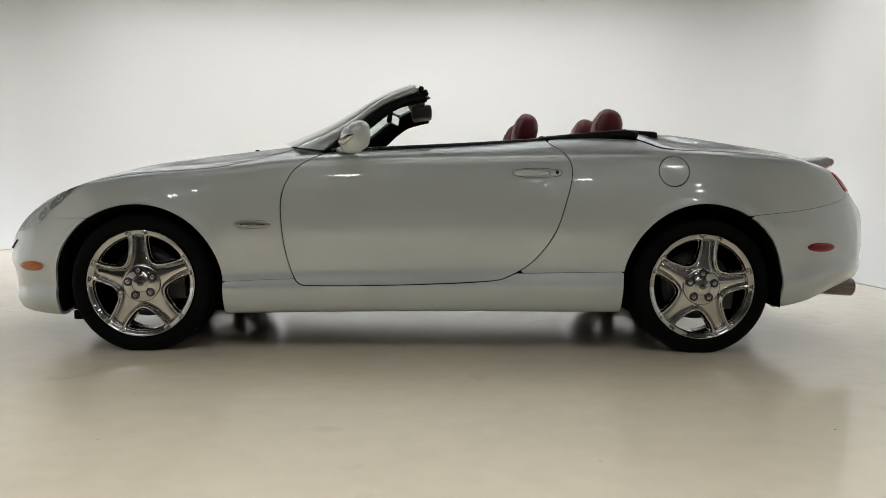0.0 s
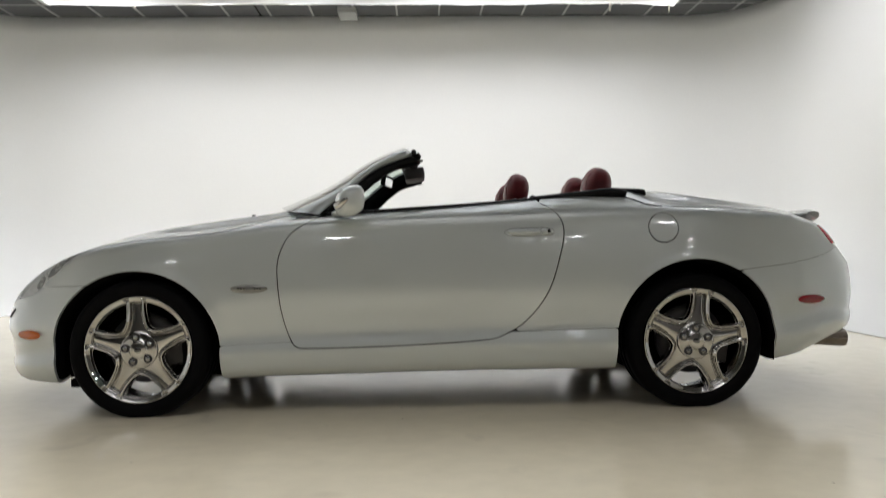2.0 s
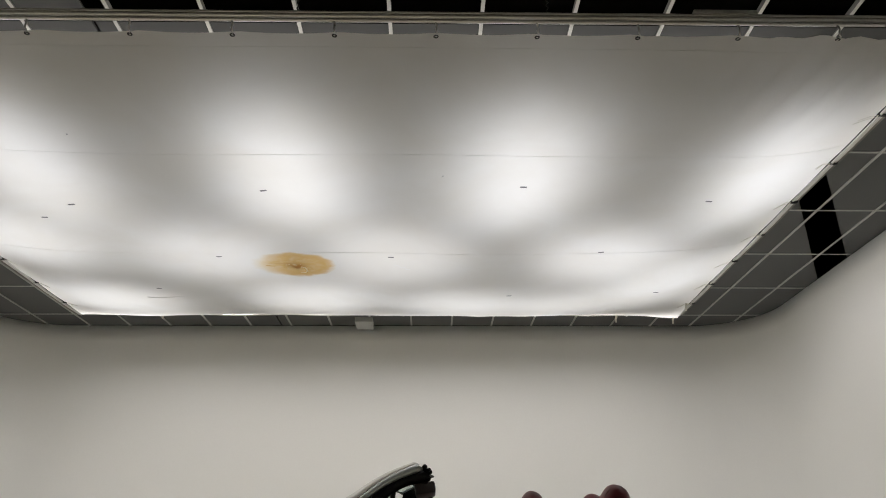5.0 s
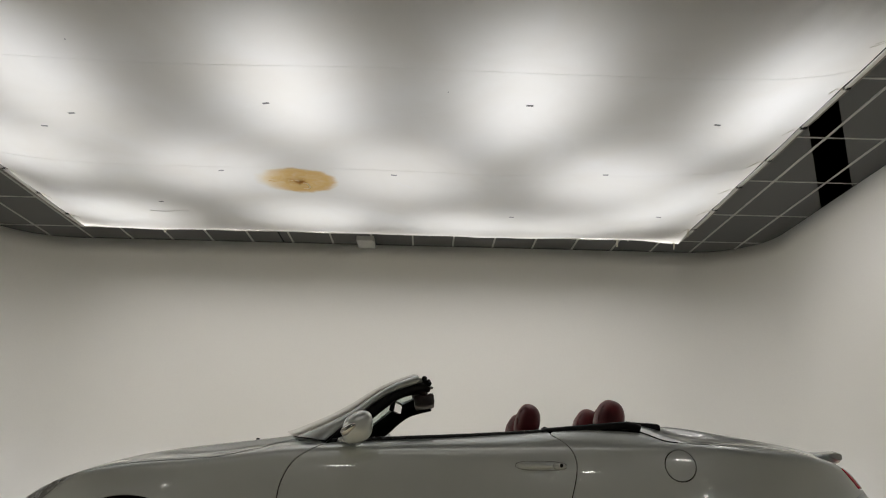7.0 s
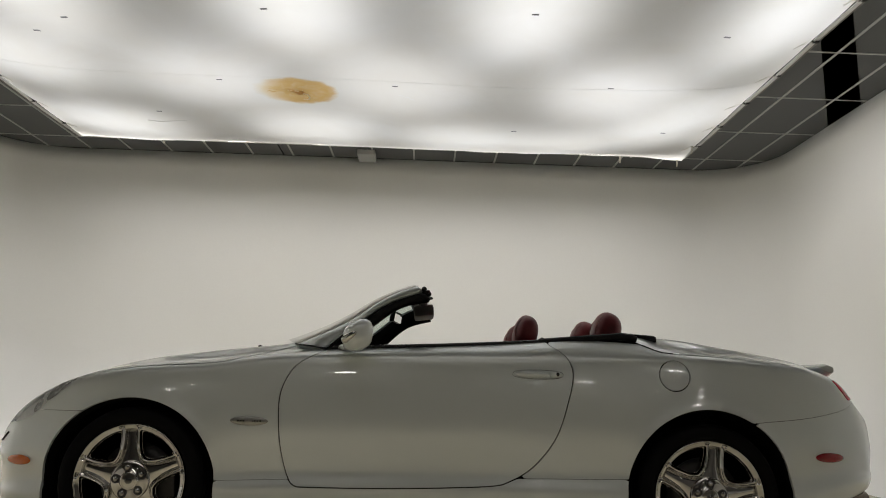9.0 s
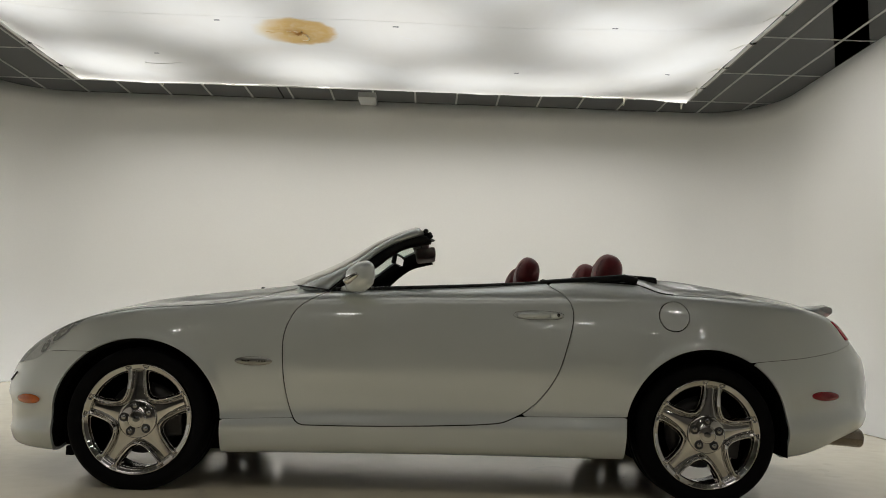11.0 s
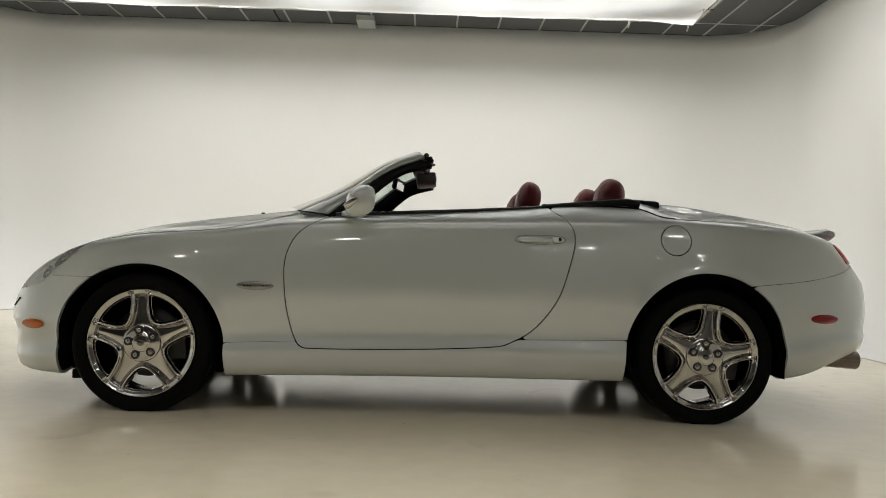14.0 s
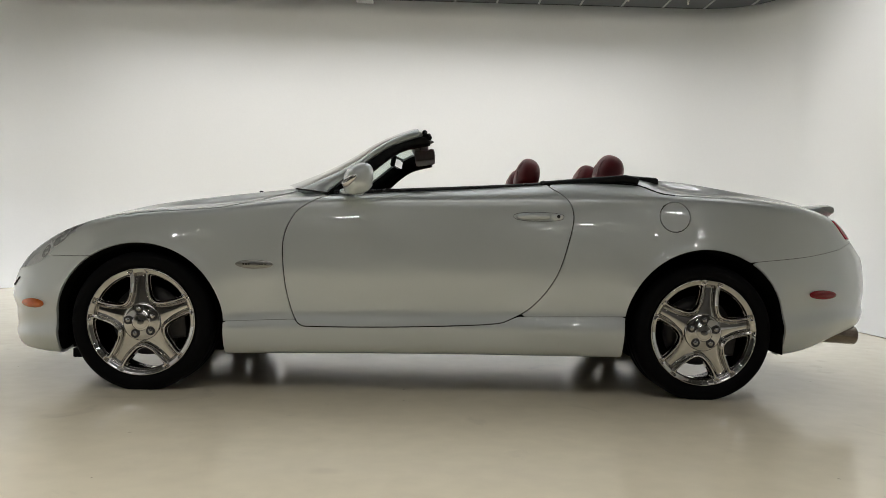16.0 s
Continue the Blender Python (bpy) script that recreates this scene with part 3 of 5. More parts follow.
half, under, shoulder, centre, bend = (soften(a) for a in (half, under, shoulder, centre, bend))
w = half / 0.9
rise = bend - under
# how the section runs: drawn in from the widest line, and up between underside and shoulder
INS = [0.20, 0.062, 0.020, 0.009, 0.021, 0.012, 0.0, 0.0035, 0.0115, 0.024, 0.035, 0.052]
FRAC = [0.0, 0.0, 0.09, 0.165, 0.235, 0.36, 0.55, 0.65, 0.75, 0.855, 0.915, 0.96]
crest = spline([(-2.3, 0.14), (-0.7, 0.16), (-0.4, 0.125), (0.6, 0.125), (1.0, 0.165), (2.3, 0.165)], xs)
cq = [np.maximum(half - i * w, 0) for i in INS] + [half - crest * w, 0.53 * w, 0.27 * w, 0 * w]
cz = [under + f * rise for f in FRAC] + [shoulder] + [shoulder + k * (centre - shoulder) for k in (spline([(-3, 0.72), (0.9, 0.72), (1.2, 0.71), (3, 0.71)], xs), spline([(-3, 0.94), (0.9, 0.94), (1.2, 0.935), (3, 0.935)], xs), 1.0)]
cq, cz = np.array(cq), np.array(cz)
mid = NX // 2
knots = np.r_[0, np.cumsum(np.hypot(np.diff(cq[:, mid]), np.diff(cz[:, mid])))]


def natural(knots, t):
    """Matrix that turns values at the knots into a smooth cubic curve at t."""
    n = len(knots)
    h = np.diff(knots)
    A, B = np.eye(n), np.zeros((n, n))
    for i in range(1, n - 1):
        A[i, i - 1:i + 2] = h[i - 1], 2 * (h[i - 1] + h[i]), h[i]
        B[i, i - 1:i + 2] = 6 / h[i - 1], -6 / h[i - 1] - 6 / h[i], 6 / h[i]
    # level at the centre line
    A[-1], B[-1] = 0, 0
    A[-1, -2:] = h[-1], 2 * h[-1]
    B[-1, -2:] = 6 / h[-1], -6 / h[-1]
    M = np.linalg.solve(A, B)
    out = np.zeros((len(t), n))
    for r, v in enumerate(t):
        k = min(max(np.searchsorted(knots, v) - 1, 0), n - 2)
        a, b = (knots[k + 1] - v) / h[k], (v - knots[k]) / h[k]
        out[r, k] += a
        out[r, k + 1] += b
        out[r] += ((a ** 3 - a) * M[k] + (b ** 3 - b) * M[k + 1]) * h[k] ** 2 / 6
    return out


ts = np.r_[np.linspace(0, knots[12], 78)[:-1], np.linspace(knots[12], knots[-1], NP - 77)]
N = natural(knots, ts)
Q, Z = np.maximum(N @ cq, 0).T, (N @ cz).T          # NX x NP
Q[:, -1] = 0
# both halves: columns from the near sill over the top to the far sill
PX = np.repeat(xs[:, None], 2 * NP - 1, 1)
PY = np.concatenate([-Q, Q[:, -2::-1]], 1)
PZ = np.concatenate([Z, Z[:, -2::-1]], 1)
# the bumper is drawn in below its upper lip
PX += 0.024 * np.clip((-1.80 - PX) / 0.28, 0, 1) * np.clip((0.400 - PZ) / 0.05, 0, 1)
BODY = np.stack([PX, PY, PZ], -1)
du, dv = np.gradient(BODY, axis=0), np.gradient(BODY, axis=1)
NORM = np.cross(du, dv)
NORM /= np.maximum(np.linalg.norm(NORM, axis=-1, keepdims=True), 1e-9)
FLIP = NORM[mid, NP - 1, 2] < 0
if FLIP:
    NORM = -NORM
AQ = np.abs(PY)
SMOOTH = BODY
# dished recess under the door handles
dent = 0.010 * np.exp(-((PX - 0.510) / 0.042) ** 2 - ((PZ - 0.822) / 0.017) ** 2) * (AQ > 0.6)
big = lambda *f: np.maximum.reduce(np.broadcast_arrays(*f))


# wheel arches
def arch(xc, zc, rx, rz):
    dx = (PX - xc) / rx
    dz = np.where(PZ > zc, (PZ - zc) / rz, 0)
    return np.where(AQ > 0.5, (1 - np.hypot(dx, dz)) * rx, -1)          # above zero in the opening


ARCH = big(arch(-1.3215, 0.3125, 0.3925, 0.3705), arch(1.3085, 0.3245, 0.3795, 0.3815))
# rolled flare along the wheel arches
flare = 0.007 * np.exp(-(np.minimum(ARCH, 0) / 0.028) ** 2) * np.clip((PZ - 0.24) / 0.12, 0, 1) * (AQ > 0.6)
BODY = BODY + NORM * (flare - dent)[..., None]


def inside(loop, x, z):
    """Signed distance to a closed loop in the plane, below zero inside."""
    a = np.array([(p[0], p[1]) for p in loop])
    b = np.roll(a, -1, 0)
    d2, odd = np.full(x.shape, 1e9), np.zeros(x.shape, bool)
    for (x0, z0), (x1, z1) in zip(a, b):
        ex, ez = x1 - x0, z1 - z0
        t = np.clip(((x - x0) * ex + (z - z0) * ez) / (ex * ex + ez * ez + 1e-12), 0, 1)
        d2 = np.minimum(d2, (x - x0 - t * ex) ** 2 + (z - z0 - t * ez) ** 2)
        if z0 != z1:
            odd ^= ((z0 > z) != (z1 > z)) & (x < ex * (z - z0) / ez + x0)
    return np.where(odd, -1, 1) * np.sqrt(d2)


def panel(name, F, material, parent, label="", depth=0.014, lift=0.0):
    """The piece of the body's surface where F is below zero, with its edge turned in."""
    verts, norms, faces, at = [], [], [], {}

    def put(key, p, n):
        if key not in at:
            at[key] = len(verts)
            verts.append(p + n * lift)
            norms.append(n)
        return at[key]

    neg = F < 0
    live = neg[:-1, :-1] | neg[1:, :-1] | neg[:-1, 1:] | neg[1:, 1:]
    for i, j in zip(*np.nonzero(live)):
        loop, ring4 = [], ((i, j), (i + 1, j), (i + 1, j + 1), (i, j + 1))
        for s in range(4):
            a, b = ring4[s], ring4[(s + 1) % 4]
            if neg[a]:
                loop.append(put(a, BODY[a], NORM[a]))
            if neg[a] != neg[b]:
                lo, hi = min(a, b), max(a, b)
                t = F[lo] / (F[lo] - F[hi])
                loop.append(put((lo, hi), BODY[lo] * (1 - t) + BODY[hi] * t, NORM[lo] * (1 - t) + NORM[hi] * t))
        loop = list(dict.fromkeys(loop))
        if len(loop) > 2:
            faces.append(loop[::-1] if FLIP else loop)
    count = {}
    for f in faces:
        for a, b in zip(f, f[1:] + f[:1]):
            count[(a, b)] = count.get((a, b), 0) + 1
    for (a, b) in list(count):
        if (b, a) not in count:
            k = len(verts)
            verts += [verts[a], verts[b], verts[b] - norms[b] * depth, verts[a] - norms[a] * depth]
            norms += [norms[a], norms[b]] * 2
            faces.append((k + 1, k, k + 3, k + 2))
    ob = mesh(name, verts, faces, material, parent, label)
    return ob


GAP = 0.0025
SIDE = {-1: PY, 1: -PY}                    # below zero on that side

DOOR = round_loop([(p[0], p[1], 0) for p in ((-0.465, 0.954), (-0.47, 0.928), (-0.538, 0.892), (-0.602, 0.844), (-0.64, 0.779), (-0.658, 0.715), (-0.659, 0.638), (-0.646, 0.508), (-0.623, 0.404),
                   (-0.602, 0.352), (-0.575, 0.32), (-0.508, 0.312), (-0.134, 0.317), (0.282, 0.337), (0.400, 0.363), (0.509, 0.433), (0.607, 0.566), (0.663, 0.733),
                   (0.684, 0.837), (0.672, 0.901), (0.638, 0.945), (0.58, 0.989), (0.571, 1.04), (-0.035, 1.061), (-0.435, 1.025))], 8)
near = AQ > 0.55
FD = np.where(near, inside(DOOR, PX, PZ), 1.0)
FUEL = np.where(near & (PY < 0), np.hypot(PX - 1.155, PZ - 0.855) - 0.0705, 1.0)
lower = lambda pts: PZ - spline(pts, PX)
SILLLINE = lower([(-0.972, 0.327), (-0.598, 0.344), (0.44, 0.375), (0.944, 0.386)])
NOSELINE = lower([(-2.268, 0.508), (-1.889, 0.56), (-1.822, 0.581), (-1.77, 0.613), (-1.215, 0.618)])
TAILLINE = lower([(1.204, 0.607), (1.525, 0.652), (1.764, 0.679), (1.962, 0.717), (2.111, 0.762), (2.368, 0.768)])
LAMPLINE = -lower([(-2.074, 0.51), (-1.884, 0.555), (-1.817, 0.573), (-1.77, 0.61), (-1.755, 0.635), (-1.716, 0.665), (-1.668, 0.704), (-1.632, 0.735), (-1.588, 0.775), (-1.55, 0.81)])
LAMP = big(LAMPLINE, PX + 1.588, 0.50 - AQ)
HOODQ = AQ - spline([(-2.1, 0.38), (-1.9, 0.42), (-1.7, 0.56), (-1.5, 0.665), (-1.2, 0.725), (-0.94, 0.75), (-0.8, 0.725), (-0.62, 0.64), (-0.5, 0.56)], PX)
HOODZ = -lower([(-2.076, 0.382), (-1.697, 0.744), (-1.505, 0.793), (-1.312, 0.825), (-1.229, 0.833), (-1.095, 0.843), (-0.961, 0.856), (-0.837, 0.887), (-0.745, 0.919), (-0.645, 0.953)])
HOODZ = np.where(PX > -1.66, HOODZ, HOODQ)
HOOD = big(HOODZ, PX + 0.625 + 0.10 * (0.5 - AQ), -(PX + 1.96), 0.56 - PZ)
OPENQ = AQ - (np.interp(PX, xs, half) - 0.150)
OPEN = big(OPENQ, -(PX + 0.496 + 0.22 * np.maximum(0.5 - AQ, 0)), PX - 1.057 - 0.1 * (0.5 - AQ))
DECKQ = AQ - spline([(1.0, 0.64), (1.07, 0.715), (1.14, 0.760), (1.22, 0.772), (1.48, 0.770), (1.78, 0.725), (1.885, 0.685), (1.99, 0.62), (2.10, 0.56), (2.26, 0.5)], PX)
DECKZ = -lower([(0.967, 1.032), (1.04, 0.996), (1.116, 0.964), (1.201, 0.956), (1.495, 0.949), (1.774, 0.928), (1.886, 0.907), (1.993, 0.852)])
DECK = big(np.where(PX < 1.917, DECKZ, DECKQ), 1.015 + 0.16 * np.clip(0.62 - AQ, 0, 0.3) - PX, 0.70 - PZ)
TAILLAMP = big(1.890 + (0.917 - PZ) * 0.95 - PX, 0.767 - PZ, 0.30 - AQ, PZ - 0.863)
notf = lambda f: -f + GAP * 1.0

WIDE = GAP * np.interp(PX, [1.12, 1.30, 1.66, 1.80], [1.0, 0.8, 0.8, 1.5])
FENDER = big(ARCH, notf(FD), np.where(PX < -1.25, notf(NOSELINE) - GAP * 0.6, -1), notf(LAMP), GAP * 1.4 - HOOD, notf(OPEN), PX + 0.2, np.where(PX > -1.2, notf(SILLLINE) - GAP * 0.6, -1), np.where(AQ < 0.50, PX + 0.625 + GAP, -1))
QUARTER = big(ARCH, notf(FD), notf(FUEL), notf(OPEN), WIDE - DECK, notf(TAILLAMP), 0.2 - PX, np.where(PX < 1.2, notf(SILLLINE) - GAP * 0.6, notf(TAILLINE) - GAP * 0.6))
for s in (-1, 1):
    part_of = SIDE[s] + 0.0005
    panel("front_fender", big(FENDER, part_of), PAINT, car)
    panel("rear_quarter", big(QUARTER, part_of), PAINT, car)
    panel("sill_panel", big(ARCH, SILLLINE + GAP * 0.4, notf(FD), part_of, -(PX + 1.1), PX - 1.15), PAINT, car)
    panel("door", big(FD + GAP, notf(OPEN), part_of), PAINT, car)
    panel("headlamp", big(LAMP + GAP, part_of), LENS, car, "clear headlamp lens").visible_shadow = False
    panel("tail_lamp", big(TAILLAMP + GAP, part_of), TAILRED, car, "red tail lamp lens", lift=0.003)
    if s < 0:
        panel("fuel_flap", big(FUEL + GAP, part_of), PAINT, car)
panel("front_bumper", big(ARCH, NOSELINE + GAP * 0.4, PX + 1.2), PAINT, car)
panel("rear_bumper", big(ARCH, TAILLINE + GAP * 0.4, 1.2 - PX), PAINT, car)
panel("hood", big(HOOD + GAP * 0.8, notf(LAMP)), PAINT, car)
panel("boot_lid", big(DECK + WIDE, notf(TAILLAMP)), PAINT, car)
panel("cowl", big(-(PX + 0.62), PX + 0.385, AQ - 0.50, notf(OPEN)), BLACK, car, "black plastic windscreen cowl")
# dark inner skin, seen through the joints
INNER = BODY
BODY = BODY - NORM * 0.018
panel("inner_body", big(ARCH - 0.002, OPEN * -1, notf(big(LAMPLINE - 0.02, PX + 1.58, 0.50 - AQ))), WELL, car, "black inner bodywork", depth=0.05)
BODY = INNER - NORM * 0.017
for s in (-1, 1):
    panel("lamp_housing", big(LAMPLINE - 0.03, PX + 1.56, 0.48 - AQ, SIDE[s] + 0.001), LAMPIN, car, "silvery lamp reflector", depth=0.03)
BODY = INNER
def at_body(x, z, s=-1):
    """Place and outward normal of the near side at x and height z."""
    i = int(np.argmin(np.abs(xs - x)))
    j = int(np.argmin(np.abs(Z[i, :80] - z)))
    p, n = SMOOTH[i, j], NORM[i, j]
    return Vector((x, p[1] * -s, z)), Vector((n[0], n[1] * -s, n[2]))


def on_body(x, z, s=-1, lift=0.0):
    """A pose on the side: x along the car, y up the side, z outward."""
    p, n = at_body(x, z, s)
    ax = Vector((1, 0, 0)) * (1 if s < 0 else -1)
    ax = (ax - n * ax.dot(n)).normalized()
    up = n.cross(ax)
    m = Matrix((ax, up, n)).transposed().to_4x4()
    m.translation = p + n * lift
    return m


# round lamp units behind the headlamp lens, slit at the end of the upper grille
for s in (-1, 1):
    # the small chrome ellipsoid is an added highlight, not a lamp part
    for x, z, a, b, turn, stuff in ((-1.715, 0.703, 0.056, 0.023, 40, LAMPGREY), (-1.800, 0.634, 0.036, 0.018, 52, LAMPGREY), (-1.672, 0.742, 0.020, 0.006, 40, CHROME), (-1.765, 0.668, 0.006, 0.026, 30, LAMPIN)):
        bm = bmesh.new()
        ellipsoid(bm, pose(0, 0, 0, 0, 0, turn if s < 0 else -turn) @ Matrix.Diagonal((a, b, 0.005, 1)), 28, 10)
        part("lamp_unit_and_glint", bm, stuff, car, smooth=True, m=on_body(x, z, s, -0.011))
    ln = [at_body(x, z, s) for x, z in ((-2.017, 0.461), (-1.997, 0.475), (-1.978, 0.488), (-1.961, 0.5))]
    mesh("grille_end", *tube([p + n * 0.001 for p, n in ln], 0.0055, 8, flat=0.7), BLACK, car, "black end of the upper grille")

# wheel wells and floor pan
for xc, rx, rz in ((-1.3215, 0.3895, 0.3675), (1.3085, 0.3765, 0.3785)):
    for s in (-1, 1):
        verts, faces = [], []
        for q in (None, 0.72, 0.50):
            for k in range(33):
                a = math.pi * (-0.085 + 1.17 * k / 32)
                x, z = xc + rx * math.cos(max(min(a, math.pi), 0)), 0.318 + rz * math.sin(a)
                verts.append((x, s * (q or float(np.interp(x, xs, half)) - 0.026), z))
        for r0 in range(2):
            faces += [(r0 * 33 + k, r0 * 33 + k + 1, r0 * 33 + 34 + k, r0 * 33 + 33 + k) for k in range(32)]
        faces.append(tuple(66 + k for k in range(33)))
        mesh("wheel_well", verts, faces, WELL, car, smooth=False)
bm = bmesh.new()
box(bm, -0.93, 0.95, -0.74, 0.74, 0.20, 0.235, 0.01)
box(bm, -1.95, 1.80, -0.52, 0.52, 0.215, 0.26, 0.01)
part("floor_pan", bm, WELL, car, "black underbody")
# low undertray between the front wheels, axle carrier and silencers between the rear ones
bm = bmesh.new()
box(bm, -1.86, -0.98, -0.60, 0.60, 0.150, 0.235, 0.02)
part("engine_undertray", bm, WELL, car, "black plastic undertray")
bm = bmesh.new()
box(bm, 1.02, 1.50, -0.62, 0.62, 0.155, 0.30, 0.03)
box(bm, 1.55, 1.98, -0.50, 0.50, 0.20, 0.34, 0.05)
part("axle_carrier", bm, WELL, car, "black rear axle carrier")

# ---- wheels ----
HUBS = [(-1.31, -1, 4.0), (1.31, -1, -9.0), (-1.31, 1, 20.0), (1.31, 1, 50.0)]
RIM_R = 0.2505
prof = [(0.244, -0.05), (0.254, 0.002), (0.264, 0.010), (0.285, 0.015), (0.307, 0.009), (0.320, -0.005), (0.3250, -0.026)]
prof += [(0.325, -0.08), (0.318, -0.083), (0.318, -0.092), (0.325, -0.095), (0.325, -0.14), (0.318, -0.143), (0.318, -0.152), (0.325, -0.155)]
prof += [(0.3245, -0.20), (0.3195, -0.218), (0.306, -0.236), (0.285, -0.244), (0.25, -0.24), (0.244, -0.2)]


def wheel_face():
    """Front of the five-spoke wheel: broad flat spokes with raised ribs along five rounded windows."""
    nr, na = 126, 600
    rr = np.linspace(0.060, RIM_R, nr)
    aa = np.linspace(0, 2 * math.pi, na, endpoint=False)
    R, A = np.meshgrid(rr, aa, indexing="ij")
    # angle from the middle of the nearest spoke; spokes lie at 90 degrees and every 72 from it
    S = (A - math.pi / 2 + math.pi / 5) % (2 * math.pi / 5) - math.pi / 5
    half_spoke = np.interp(R, [0.06, 0.10, 0.14, 0.18, 0.21, 0.25], [0.065, 0.040, 0.0255, 0.0200, 0.0195, 0.0215])
    across = R * np.abs(np.sin(S))
    # window: rounded, between the spoke's ribs, an inner and an outer radius
    spoke_edge = half_spoke + 0.027
    soft_in = 0.119 - R
    k = 0.018
    h = np.clip(0.5 + 0.5 * (spoke_edge - across - soft_in) / k, 0, 1)
    blend = soft_in * (1 - h) + (spoke_edge - across) * h + k * h * (1 - h)
    h2 = np.clip(0.5 + 0.5 * (blend - (R - 0.2205)) / 0.012, 0, 1)
    fw = (R - 0.2205) * (1 - h2) + blend * h2 + 0.012 * h2 * (1 - h2)
    # relief: ribs round the windows that run out into the rim lip, flat sunk spoke panels between dark grooves
    step = lambda e0, e1, x: (lambda t: t * t * (3 - 2 * t))(np.clip((x - e0) / (e1 - e0), 0, 1))
    dish = -0.006 - 0.105 * np.clip(R - 0.088, 0, 0.14)
    fp = np.maximum(0.0255 - fw, R - 0.2195)                 # below zero on the spoke panel
    ridge = 0.006 + 0.012 * np.exp(-((fw - 0.010) / 0.0075) ** 2) - 0.010 * step(0.006, 0.0, fw)
    lip = np.interp(R, [0.20, 0.2205, 0.226, 0.240, 0.2445, 0.248, 0.2505], [-0.010, -0.006, -0.0035, 0.0035, 0.0075, 0.0070, 0.0010])
    rib = step(0.034, 0.026, across - half_spoke) * step(0.004, 0.012, across - half_spoke)
    e = step(0.220, 0.230, R) * (1 - rib) + step(0.236, 0.247, R) * rib
    top = ridge * (1 - e) + lip * e + 0.8 * dish * (1 - e)
    flat = dish - 0.004 - 0.0030 * (across / half_spoke) ** 2
    q = step(-0.0015, 0.0035, fp)
    depth = flat * (1 - q) + top * q - 0.010 * np.exp(-(fp / 0.0024) ** 2)
    P = np.stack([R * np.cos(A), -depth, R * np.sin(A)], -1)
    verts, faces, at = [], [], {}

    def put(key, p):
        if key not in at:
            at[key] = len(verts)
            verts.append(p)
        return at[key]

    F = -fw - 0.001                                      # below zero: metal
    for i in range(nr - 1):
        for j in range(na):
            loop, j2 = [], (j + 1) % na
            ring4 = ((i, j), (i + 1, j), (i + 1, j2), (i, j2))
            for s in range(4):
                a, b = ring4[s], ring4[(s + 1) % 4]
                if F[a] < 0:
                    loop.append(put(a, P[a]))
                if (F[a] < 0) != (F[b] < 0):
                    lo, hi = min(a, b), max(a, b)
                    t = F[lo] / (F[lo] - F[hi])
                    loop.append(put((lo, hi), P[lo] * (1 - t) + P[hi] * t))
            loop = list(dict.fromkeys(loop))
            if len(loop) > 2:
                faces.append(loop)
    count = {(a, b) for f in faces for a, b in zip(f, f[1:] + f[:1])}
    for a, b in list(count):
        if (b, a) not in count:
            k = len(verts)
            va, vb = np.array(verts[a]), np.array(verts[b])
            if np.hypot(va[0], va[2]) > RIM_R - 0.01 or np.hypot(va[0], va[2]) < 0.07:
                continue
            verts += [va, vb, vb + (0, 0.035, 0), va + (0, 0.035, 0)]
            faces.append((k + 1, k, k + 3, k + 2))
    return verts, faces


FACE = bpy.data.meshes.new("rim")
FACE.from_pydata(*(lambda vf: ([tuple(v) for v in vf[0]], [], [tuple(f) for f in vf[1]]))(wheel_face()))
FACE.materials.append(CHROME)
FACE.polygons.foreach_set("use_smooth", [True] * len(FACE.polygons))


